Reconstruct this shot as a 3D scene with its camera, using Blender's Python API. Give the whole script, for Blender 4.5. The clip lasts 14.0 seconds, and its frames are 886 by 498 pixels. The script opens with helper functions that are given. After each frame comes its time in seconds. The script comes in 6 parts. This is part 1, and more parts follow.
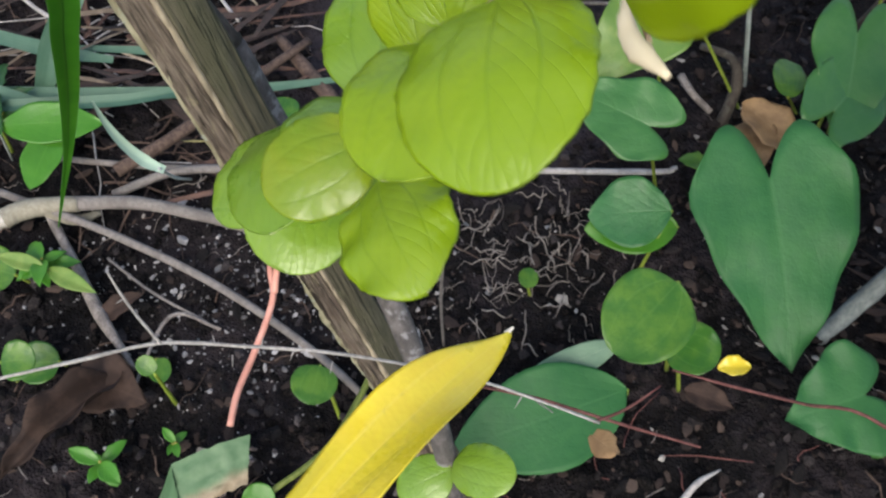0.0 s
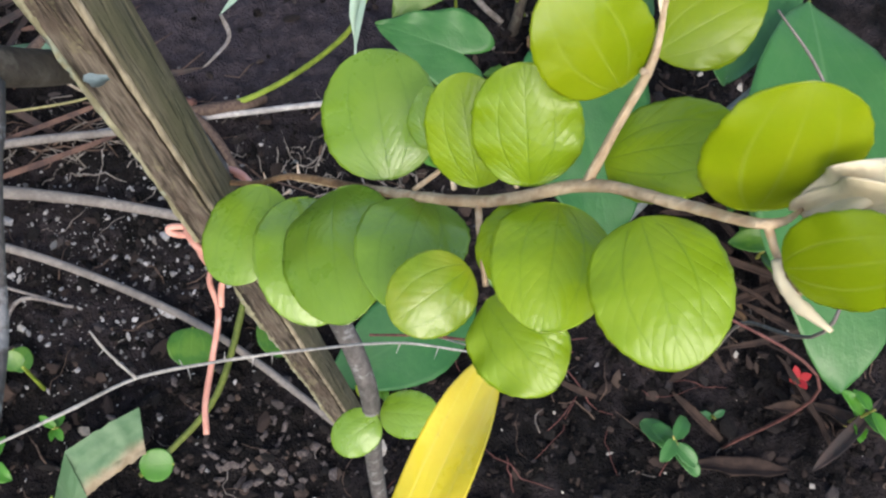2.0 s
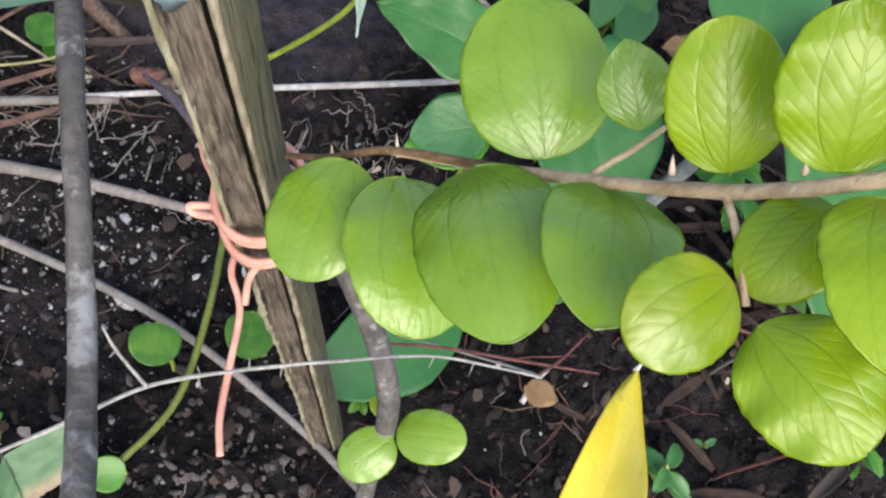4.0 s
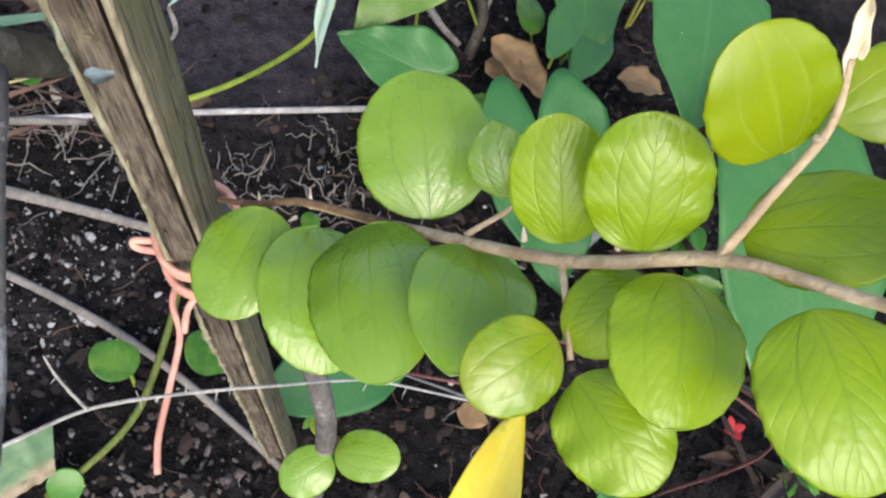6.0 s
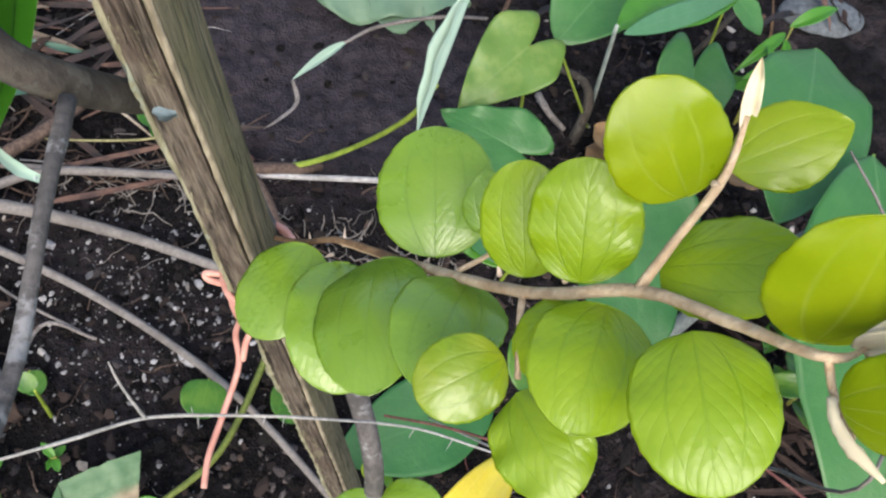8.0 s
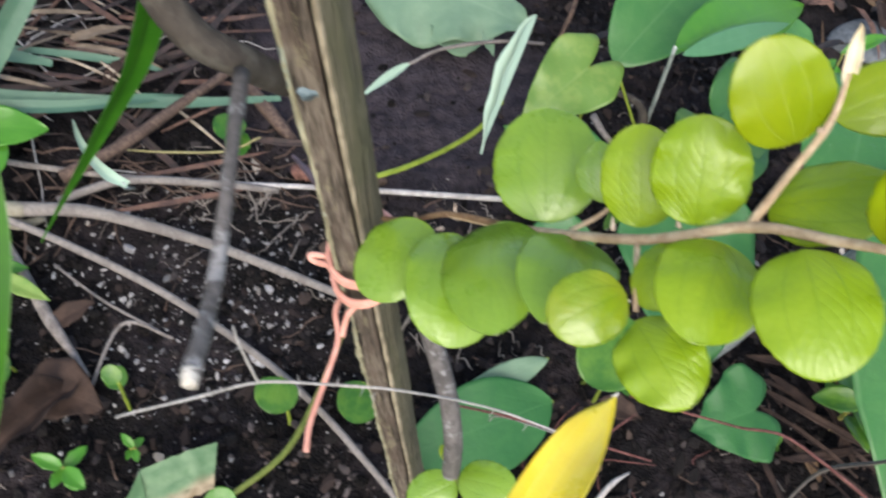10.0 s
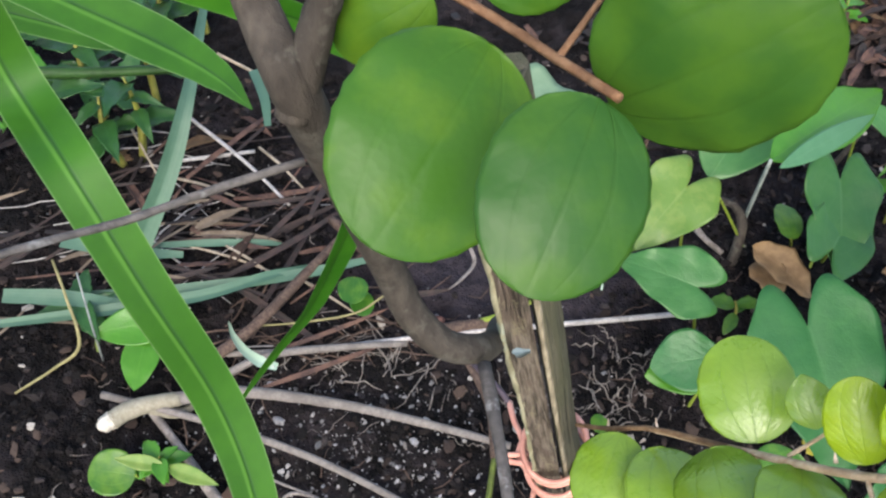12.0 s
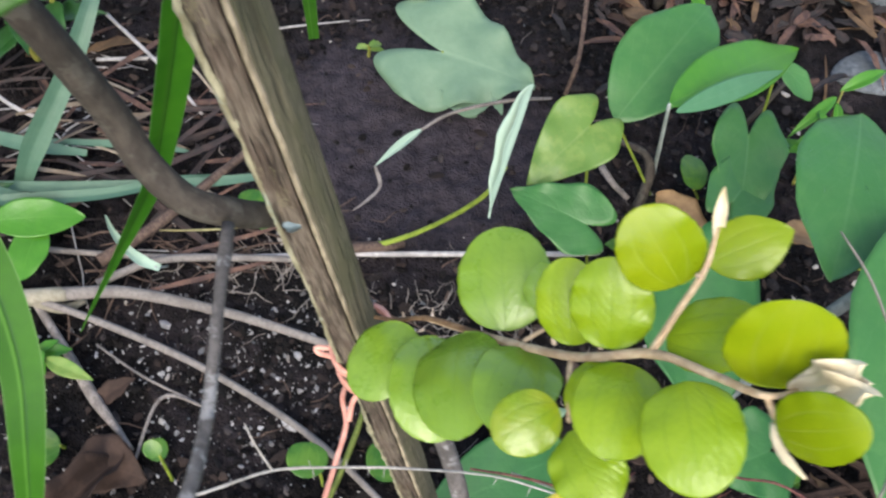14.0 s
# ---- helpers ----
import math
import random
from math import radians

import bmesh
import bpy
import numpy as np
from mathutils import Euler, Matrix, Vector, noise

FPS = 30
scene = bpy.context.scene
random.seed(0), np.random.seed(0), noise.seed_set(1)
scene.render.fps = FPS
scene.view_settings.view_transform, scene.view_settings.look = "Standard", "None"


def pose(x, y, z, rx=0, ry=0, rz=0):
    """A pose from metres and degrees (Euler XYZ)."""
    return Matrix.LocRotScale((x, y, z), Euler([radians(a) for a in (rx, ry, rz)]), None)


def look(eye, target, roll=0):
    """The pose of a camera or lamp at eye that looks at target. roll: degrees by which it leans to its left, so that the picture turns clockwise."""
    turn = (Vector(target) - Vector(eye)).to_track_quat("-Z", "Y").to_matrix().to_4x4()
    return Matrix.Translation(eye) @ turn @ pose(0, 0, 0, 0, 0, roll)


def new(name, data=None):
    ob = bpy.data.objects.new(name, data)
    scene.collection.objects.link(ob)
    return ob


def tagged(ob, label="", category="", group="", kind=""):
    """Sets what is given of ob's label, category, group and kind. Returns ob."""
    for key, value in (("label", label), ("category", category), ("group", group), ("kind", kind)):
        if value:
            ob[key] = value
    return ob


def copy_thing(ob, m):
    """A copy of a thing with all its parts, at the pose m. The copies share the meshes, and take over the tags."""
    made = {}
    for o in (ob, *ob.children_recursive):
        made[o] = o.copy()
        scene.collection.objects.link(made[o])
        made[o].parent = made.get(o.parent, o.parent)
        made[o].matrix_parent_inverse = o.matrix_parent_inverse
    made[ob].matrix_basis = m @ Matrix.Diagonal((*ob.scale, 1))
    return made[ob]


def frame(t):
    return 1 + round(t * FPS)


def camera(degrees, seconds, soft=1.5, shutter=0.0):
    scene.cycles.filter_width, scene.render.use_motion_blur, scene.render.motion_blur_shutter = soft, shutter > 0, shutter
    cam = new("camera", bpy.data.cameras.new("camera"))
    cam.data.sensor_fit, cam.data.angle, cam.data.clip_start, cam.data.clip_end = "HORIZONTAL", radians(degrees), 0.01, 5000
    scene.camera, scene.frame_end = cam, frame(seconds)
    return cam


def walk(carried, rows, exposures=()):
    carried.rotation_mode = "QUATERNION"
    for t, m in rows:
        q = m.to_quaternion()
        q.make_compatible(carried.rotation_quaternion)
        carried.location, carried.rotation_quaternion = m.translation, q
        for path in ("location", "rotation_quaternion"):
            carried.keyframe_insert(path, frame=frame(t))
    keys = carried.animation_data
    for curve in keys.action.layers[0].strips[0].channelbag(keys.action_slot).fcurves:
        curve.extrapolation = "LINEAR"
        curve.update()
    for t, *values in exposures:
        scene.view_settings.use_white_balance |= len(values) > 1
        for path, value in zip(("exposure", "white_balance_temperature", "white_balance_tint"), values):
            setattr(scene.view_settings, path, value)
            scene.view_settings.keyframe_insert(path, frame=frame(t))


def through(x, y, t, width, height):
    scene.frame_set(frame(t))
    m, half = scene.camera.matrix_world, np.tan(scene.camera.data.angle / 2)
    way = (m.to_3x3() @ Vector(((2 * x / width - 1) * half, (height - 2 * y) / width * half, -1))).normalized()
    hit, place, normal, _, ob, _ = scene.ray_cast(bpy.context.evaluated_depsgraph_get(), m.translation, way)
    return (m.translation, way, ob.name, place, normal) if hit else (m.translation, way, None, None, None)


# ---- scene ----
cam = camera(51.2, 14.0, soft=2.3, shutter=0.3)
PATH = [
    (0, (0.005, 0.001, 0.985), (-0.007, 1.085, -0.696), -1.2),
    (0.5, (-0.023, 0.008, 1.03), (0.095, 1.004, -0.7), 2.3),
    (1, (-0.029, 0.027, 1.063), (0.233, 0.932, -0.702), 6.2),
    (1.5, (-0.058, 0.033, 1.073), (0.311, 0.89, -0.696), 11.7),
    (2, (-0.089, 0.039, 1.073), (0.372, 0.822, -0.709), 17.2),
    (2.5, (-0.116, 0.048, 1.052), (0.391, 0.852, -0.708), 20.7),
    (2.7, (-0.124, 0.053, 1.041), (0.395, 0.84, -0.723), 21.7),
    (4.8, (-0.148, 0.098, 0.972), (0.57, 0.83, -0.742), 34.0),
    (5, (-0.149, 0.098, 0.978), (0.589, 0.824, -0.733), 34.7),
    (5.5, (-0.126, 0.083, 0.994), (0.567, 0.864, -0.712), 32.3),
    (6, (-0.126, 0.079, 1.032), (0.538, 0.841, -0.695), 30.9),
    (6.5, (-0.114, 0.067, 1.041), (0.52, 0.902, -0.663), 28.8),
    (7, (-0.105, 0.057, 1.044), (0.49, 0.942, -0.648), 28.1),
    (7.5, (-0.094, 0.047, 1.061), (0.368, 0.976, -0.65), 21.4),
    (7.7, (-0.091, 0.043, 1.064), (0.338, 0.995, -0.642), 20.1),
    (9.8, (-0.111, 0.002, 1.065), (0.264, 1.019, -0.616), 19.1),
    (10, (-0.134, -0.008, 1.082), (0.204, 1.036, -0.591), 16.7),
    (10.5, (-0.182, 0.006, 1.103), (0.067, 1.092, -0.558), 10.8),
    (11, (-0.202, 0.029, 1.129), (0.011, 1.158, -0.507), 5.6),
    (11.5, (-0.211, 0.048, 1.156), (-0.018, 1.25, -0.43), 1.6),
    (12, (-0.209, 0.039, 1.172), (-0.014, 1.237, -0.418), 1.3),
    (12.5, (-0.19, 0.026, 1.188), (0.025, 1.242, -0.386), 2.3),
    (13, (-0.192, 0.022, 1.198), (0.032, 1.221, -0.386), 3.3),
    (13.5, (-0.17, 0.009, 1.167), (0.08, 1.159, -0.451), 6.5),
    (14, (-0.106, -0.006, 1.156), (0.139, 1.099, -0.493), 8.8),
]
EXPOSURES = [(0, 1.32), (1.5, 1.45), (2.5, 1.55), (5, 1.72), (7.5, 1.6), (10, 1.66), (11.5, 1.76), (14, 1.72)]
walk(cam, [(t, look(eye, target, roll)) for t, eye, target, roll in PATH], EXPOSURES)

# ---- light: soft open shade under a bright sky ----
world = bpy.data.worlds.new("World")
scene.world = world
world.use_nodes = True
sky = world.node_tree.nodes.new("ShaderNodeTexSky")
sky.sky_type = 'NISHITA'
sky.sun_disc = False
sky.sun_elevation = radians(46)
sky.sun_rotation = radians(192)
sky.air_density, sky.dust_density, sky.ozone_density = 1.15, 4.0, 1.5
background = world.node_tree.nodes["Background"]
world.node_tree.links.new(sky.outputs[0], background.inputs[0])
background.inputs[1].default_value = 0.13
sun_data = bpy.data.lights.new("sun", 'SUN')
sun_data.energy = 0.6
sun_data.angle = radians(36)
sun_data.color = (1.0, 0.98, 0.95)
sun = new("sun", sun_data)
sun.matrix_world = look((-0.34, -1.40, 1.49), (0.0, 0.0, 0.0))


# ---- materials ----
class Nodes:
    """A small writer of node trees."""

    def __init__(self, name):
        self.mat = bpy.data.materials.new(name)
        self.mat.use_nodes = True
        self.tree = self.mat.node_tree
        self.tree.nodes.clear()
        self.out = self.tree.nodes.new("ShaderNodeOutputMaterial")

    def add(self, kind, inputs=None, **attrs):
        n = self.tree.nodes.new("ShaderNode" + kind)
        if "operation" in attrs:
            n.operation, n.use_clamp = attrs["operation"], attrs["use_clamp"]
        if "interpolation_type" in attrs:
            n.interpolation_type = attrs["interpolation_type"]
        if "data_type" in attrs:
            n.data_type, n.blend_type = attrs["data_type"], attrs["blend_type"]
        for k, v in (inputs or {}).items():
            if isinstance(v, bpy.types.NodeSocket):
                self.tree.links.new(v, n.inputs[k])
            else:
                n.inputs[k].default_value = v
        return n

    def math(self, op, a, b=0.0, c=0.0, clamp=False):
        return self.add("Math", {0: a, 1: b, 2: c}, operation=op, use_clamp=clamp).outputs[0]

    def noise(self, scale, detail=3.0, rough=0.55, vec=None):
        ins = {"Scale": scale, "Detail": detail, "Roughness": rough}
        if vec is not None:
            ins["Vector"] = vec
        return self.add("TexNoise", ins).outputs[0]

    def band(self, v, lo, hi):
        return self.add("MapRange", {0: v, 1: lo, 2: hi, 3: 0.0, 4: 1.0}, interpolation_type='SMOOTHSTEP').outputs[0]

    def mix(self, f, a, b, blend='MIX'):
        n = self.add("Mix", data_type='RGBA', blend_type=blend)
        for i, v in ((0, f), (6, a), (7, b)):
            if isinstance(v, bpy.types.NodeSocket):
                self.tree.links.new(v, n.inputs[i])
            else:
                n.inputs[i].default_value = (*v, 1.0) if isinstance(v, tuple) else v
        return n.outputs[2]

    def distance(self, vec, place):
        n = self.tree.nodes.new("ShaderNodeVectorMath")
        n.operation = 'DISTANCE'
        self.tree.links.new(vec, n.inputs[0])
        n.inputs[1].default_value = place
        return n.outputs["Value"]

    def coords(self, kind="Object"):
        return self.add("TexCoord").outputs[kind]

    def shade(self, colour, rough=0.7, bump=None, dist=0.001, strength=0.6, spec=0.5, through=0.0, through_colour=None, metal=0.0, sheen=0.0):
        p = self.add("BsdfPrincipled", {"Base Color": colour if not isinstance(colour, tuple) else (*colour, 1.0), "Roughness": rough,
                                        "Specular IOR Level": spec, "Metallic": metal, "Sheen Weight": sheen})
        if bump is not None:
            b = self.add("Bump", {"Strength": strength, "Distance": dist, "Height": bump})
            self.tree.links.new(b.outputs[0], p.inputs["Normal"])
        top = p.outputs[0]
        if through > 0:
            tc = through_colour if through_colour is not None else colour
            tl = self.add("BsdfTranslucent", {"Color": tc if not isinstance(tc, tuple) else (*tc, 1.0)})
            top = self.add("MixShader", {0: through, 1: top, 2: tl.outputs[0]}).outputs[0]
        self.tree.links.new(top, self.out.inputs[0])
        return self.mat


def leaf_material(name, main, second, vein, nerves=(0.0, 0.5), side=9.0, slant=0.55, rough=0.35, vein_amount=0.28, through=0.3, mottling=0.5, spots=0.0, depth=0.0012, spec=0.5, side_colour=0.15, side_relief=0.22, nerve_width=0.055, pillow_relief=0.14):
    """Leaf skin: long nerves at even shares of the half width, slanting side veins, mottling."""
    n = Nodes(name)
    uv = n.add("SeparateXYZ", {0: n.coords("UV")})
    across = n.math('ABSOLUTE', n.math('MULTIPLY_ADD', uv.outputs[0], 2.0, -1.0))
    along = uv.outputs[1]
    lines = None
    for k in nerves:
        off = n.math('ABSOLUTE', n.math('SUBTRACT', across, k))
        one = n.math('SUBTRACT', 1.0, n.band(off, 0.006, nerve_width))
        lines = one if lines is None else n.math('MAXIMUM', lines, one)
    wob = n.math('MULTIPLY', n.noise(70.0, 2.0, vec=n.coords()), 0.06)
    phase = n.math('ADD', n.math('MULTIPLY_ADD', across, -slant, along), wob)
    saw = n.math('PINGPONG', n.math('MULTIPLY', phase, side), 0.5)
    sides = n.math('SUBTRACT', 1.0, n.band(saw, 0.0, 0.09))
    sides = n.math('MULTIPLY', sides, side_relief)
    fade = n.math('MULTIPLY_ADD', along, -0.8, 1.0)
    lines = n.math('MULTIPLY', lines, fade)
    pillow = n.math('MULTIPLY', n.math('POWER', n.math('MULTIPLY_ADD', saw, -2.0, 1.0), 2.0), pillow_relief)
    veins = n.math('MAXIMUM', n.math('MULTIPLY', lines, 0.4), n.math('MAXIMUM', sides, pillow))
    blot = n.noise(55.0, 4.0, 0.6, vec=n.coords())
    rnd = n.add("ObjectInfo").outputs["Random"]
    mixf = n.math('MULTIPLY_ADD', n.band(blot, 0.35, 0.7), mottling, n.math('MULTIPLY_ADD', rnd, 0.5, -0.25), clamp=True)
    col = n.mix(mixf, main, second)
    broad = n.noise(14.0, 3.0, 0.55, vec=n.coords())
    col = n.mix(n.math('MULTIPLY', n.band(broad, 0.45, 0.75), 0.22), col, tuple(0.6 * v for v in main))
    shown = n.math('MAXIMUM', lines, n.math('MULTIPLY', sides, side_colour))
    col = n.mix(n.math('MULTIPLY', shown, vein_amount), col, vein)
    if spots > 0:
        fleck = n.math('MULTIPLY', n.band(n.noise(160.0, 2.0, vec=n.coords()), 0.66, 0.72), spots)
        col = n.mix(fleck, col, (0.25, 0.2, 0.05))
    cells = n.add("TexVoronoi", {"Scale": 420.0, "Vector": n.coords()}).outputs[0]
    h = n.math('ADD', n.math('MULTIPLY', veins, -1.0), n.math('MULTIPLY', cells, 0.22))
    h = n.math('ADD', h, n.math('MULTIPLY', n.noise(90.0, 3.0, vec=n.coords()), 0.9))
    rr = n.math('MULTIPLY_ADD', blot, 0.2, rough - 0.1)
    return n.shade(col, rr, h, depth, 0.5, spec, through, n.mix(0.5, col, vein))


def bark_material(name, dark, light, lichen=None, scale=60.0, stretch=0.15, rough=0.85, depth=0.002):
    """Grained bark, wood or coating, with lichen patches where given."""
    n = Nodes(name)
    m = n.add("Mapping", {"Vector": n.coords(), "Scale": (1.0, 1.0, stretch)})
    a = n.noise(scale * 3, 5.0, 0.65, m.outputs[0])
    b = n.noise(scale * 0.6, 3.0, 0.5, n.coords())
    col = n.mix(n.band(a, 0.3, 0.7), dark, light)
    col = n.mix(n.math('MULTIPLY', n.band(b, 0.45, 0.65), 0.5), col, tuple(0.6 * v for v in dark))
    if lichen:
        col = n.mix(n.math('MULTIPLY', n.band(n.noise(scale * 0.9, 4.0, 0.7, n.coords()), 0.54, 0.64), 0.75), col, lichen)
    return n.shade(col, rough, n.math('ADD', a, n.math('MULTIPLY', b, 0.6)), depth, 0.8, 0.3)


def stake_material(name, dark, light, streak, crust, contrast, depth):
    """Split wood with fibres that run along the leaning stake, dark checks and patches of crust."""
    n = Nodes(name)
    turn = n.add("Mapping", {"Vector": n.coords(), "Rotation": (0.017, 0.1886, 0.0)})
    long = n.add("Mapping", {"Vector": turn.outputs[0], "Scale": (1.0, 1.0, 0.06)})
    fibre = n.noise(620.0, 4.0, 0.6, long.outputs[0])
    check = n.noise(230.0, 3.0, 0.5, long.outputs[0])
    patch_long = n.add("Mapping", {"Vector": turn.outputs[0], "Scale": (1.0, 1.0, 0.3)})
    broad = n.noise(60.0, 4.0, 0.6, patch_long.outputs[0])
    speck = n.noise(330.0, 3.0, 0.65, turn.outputs[0])
    col = n.mix(n.band(fibre, 0.32, 0.68), dark, light)
    col = n.mix(n.math('MULTIPLY', n.band(broad, 0.48, 0.62), 0.7), col, streak)
    col = n.mix(n.math('MULTIPLY', n.band(check, 0.56, 0.66), contrast), col, tuple(0.35 * v for v in dark))
    scab = n.math('MULTIPLY', n.band(n.noise(95.0, 4.0, 0.7, patch_long.outputs[0]), 0.55, 0.64), n.band(speck, 0.35, 0.6))
    col = n.mix(n.math('MULTIPLY', scab, 0.8), col, crust)
    h = n.math('ADD', fibre, n.math('MULTIPLY', n.band(check, 0.5, 0.66), -1.2))
    return n.shade(col, 0.9, n.math('ADD', h, n.math('MULTIPLY', speck, 0.3)), depth, 0.9, 0.2)


def soil_material():
    n = Nodes("soil")
    c = n.coords()
    big = n.noise(5.0, 4.0, 0.6, c)
    mid = n.noise(45.0, 5.0, 0.65, c)
    fine = n.noise(320.0, 4.0, 0.7, c)
    col = n.mix(n.band(mid, 0.3, 0.72), (0.0010, 0.0009, 0.0011), (0.0100, 0.0088, 0.0095))
    col = n.mix(n.math('MULTIPLY', n.band(big, 0.47, 0.6), 0.8), col, n.mix(n.band(mid, 0.3, 0.7), (0.012, 0.0095, 0.0105), (0.034, 0.028, 0.030)))
    col = n.mix(n.math('MULTIPLY', n.band(fine, 0.58, 0.72), 0.35), col, (0.09, 0.075, 0.07))
    away = n.distance(c, (0.0405, 0.9949, 0))
    bare = n.math('SUBTRACT', 1.0, n.band(n.math('MULTIPLY_ADD', big, 0.3, away), 0.30, 0.50))
    col = n.mix(n.math('MULTIPLY', bare, 0.8), col, n.mix(n.band(mid, 0.25, 0.75), (0.026, 0.022, 0.027), (0.060, 0.051, 0.060)))
    grit = n.add("TexVoronoi", {"Scale": 260.0, "Vector": c, "Randomness": 1.0}).outputs[0]
    h = n.math('ADD', n.math('MULTIPLY', mid, 1.0), n.math('ADD', n.math('MULTIPLY', fine, 0.5), n.math('MULTIPLY', grit, 0.5)))
    return n.shade(col, 0.95, h, 0.007, 1.0, 0.12)



def clod_material():
    n = Nodes("soil_clod")
    c = n.coords()
    each = n.add("NewGeometry").outputs["Random Per Island"]
    fine = n.noise(380.0, 4.0, 0.7, c)
    col = n.mix(n.math('POWER', each, 4.5), (0.0012, 0.0011, 0.0013), (0.048, 0.042, 0.042))
    col = n.mix(n.math('MULTIPLY', n.band(fine, 0.5, 0.75), 0.5), col, (0.10, 0.08, 0.07))
    return n.shade(col, 0.95, fine, 0.003, 1.0, 0.12)


def grit_material():
    n = Nodes("pale_grit")
    each = n.add("NewGeometry").outputs["Random Per Island"]
    fine = n.noise(500.0, 3.0, 0.6, n.coords())
    col = n.mix(each, (0.06, 0.059, 0.06), (0.36, 0.355, 0.35))
    col = n.mix(n.math('MULTIPLY', n.band(fine, 0.45, 0.7), 0.5), col, (0.06, 0.05, 0.045))
    return n.shade(col, 0.85, fine, 0.001, 0.8, 0.3)


def strap_material(name="strap_leaf", through=0.2, pale=1.0):
    """Long blade: dark midrib, a pale stripe beside it, fine parallel lines and pale margins."""
    n = Nodes(name)
    uv = n.add("SeparateXYZ", {0: n.coords("UV")})
    u = n.math('MULTIPLY_ADD', uv.outputs[0], 2.0, -1.0)
    across = n.math('ABSOLUTE', u)
    blot = n.noise(30.0, 3.0, 0.6, n.coords())
    fine = n.math('SINE', n.math('MULTIPLY', u, 95.0))
    col = n.mix(n.band(blot, 0.35, 0.7), (0.022 * pale, 0.092 * pale, 0.007 * pale), (0.033 * pale, 0.120 * pale, 0.009 * pale))
    col = n.mix(n.math('MULTIPLY_ADD', fine, 0.08, 0.08), col, (0.07, 0.19, 0.025))
    stripe = n.math('SUBTRACT', 1.0, n.band(n.math('ABSOLUTE', n.math('SUBTRACT', u, 0.17)), 0.04, 0.12))
    col = n.mix(n.math('MULTIPLY', stripe, 0.6), col, (0.085, 0.22, 0.03))
    rib = n.math('SUBTRACT', 1.0, n.band(n.math('MULTIPLY_ADD', blot, 0.06, across), 0.03, 0.16))
    col = n.mix(n.math('MULTIPLY', rib, 0.65), col, (0.014, 0.055, 0.014))
    col = n.mix(n.math('MULTIPLY', n.band(across, 0.93, 0.99), 0.4), col, (0.22, 0.34, 0.14))
    h = n.math('ADD', n.math('MULTIPLY', fine, 0.12), n.math('MULTIPLY', rib, -1.0))
    return n.shade(col, 0.42, h, 0.0006, 0.6, 0.22, through, n.mix(0.5, col, (0.12, 0.30, 0.03)))


def debris_material():
    """Chips of bark, dead leaf and root, each of its own tone."""
    n = Nodes("soil_debris")
    each = n.add("NewGeometry").outputs["Random Per Island"]
    fine = n.noise(260.0, 3.0, 0.6, n.coords())
    col = n.mix(n.band(each, 0.35, 0.75), (0.004, 0.0034, 0.0034), (0.024, 0.0165, 0.014))
    col = n.mix(n.band(each, 0.75, 0.9), col, (0.050, 0.036, 0.029))
    col = n.mix(n.band(each, 0.965, 0.975), col, (0.30, 0.28, 0.25))
    col = n.mix(n.math('MULTIPLY', n.band(fine, 0.45, 0.7), 0.4), col, (0.02, 0.016, 0.015))
    return n.shade(col, 0.9, fine, 0.001, 0.8, 0.2)


JUJUBE = leaf_material("jujube_leaf", (0.156, 0.284, 0.018), (0.206, 0.336, 0.022), (0.055, 0.14, 0.008), side=8.0, rough=0.29, spec=0.78, depth=0.00085, vein_amount=0.3, side_colour=0.35, side_relief=0.21, nerve_width=0.04)
JUJUBE_UPPER = leaf_material("upper_jujube_leaf", (0.188, 0.300, 0.008), (0.258, 0.360, 0.010), (0.055, 0.14, 0.008), side=8.0, rough=0.30, spec=0.42, depth=0.00085, vein_amount=0.3, side_colour=0.35, side_relief=0.21, nerve_width=0.04)
JUJUBE_YOUNG = leaf_material("young_jujube_leaf", (0.24, 0.345, 0.003), (0.31, 0.385, 0.003), (0.42, 0.48, 0.14), side=6.0, rough=0.32, spec=0.6, depth=0.0005, through=0.48, side_colour=0.0, side_relief=0.12, vein_amount=0.2)
JUJUBE_MID = leaf_material("half_grown_jujube_leaf", (0.165, 0.27, 0.007), (0.235, 0.295, 0.005), (0.09, 0.18, 0.004), side=6.0, rough=0.3, spec=0.6, depth=0.0006, through=0.33, side_colour=0.1, side_relief=0.12, vein_amount=0.4, mottling=0.9)
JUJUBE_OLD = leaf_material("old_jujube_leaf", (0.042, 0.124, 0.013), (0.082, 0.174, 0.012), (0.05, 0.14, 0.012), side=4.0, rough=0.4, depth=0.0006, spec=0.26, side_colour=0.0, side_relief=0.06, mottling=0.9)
# Darker copy of JUJUBE_OLD: shade on two overhead leaves put into the colour.
JUJUBE_SHADED = leaf_material("shaded_jujube_leaf", (0.027, 0.091, 0.014), (0.053, 0.132, 0.013), (0.03, 0.085, 0.01), side=4.0, rough=0.4, depth=0.0006, spec=0.26, side_colour=0.0, side_relief=0.06, mottling=0.9)
JUJUBE_BACK = leaf_material("jujube_leaf_back", (0.34, 0.38, 0.20), (0.42, 0.45, 0.28), (0.5, 0.5, 0.33), rough=0.8, vein_amount=0.5)
HEART = leaf_material("heart_leaf", (0.024, 0.118, 0.030), (0.040, 0.155, 0.040), (0.065, 0.19, 0.06), nerves=(0.0,), side=5.0, slant=0.6, rough=0.42, through=0.2, depth=0.002)
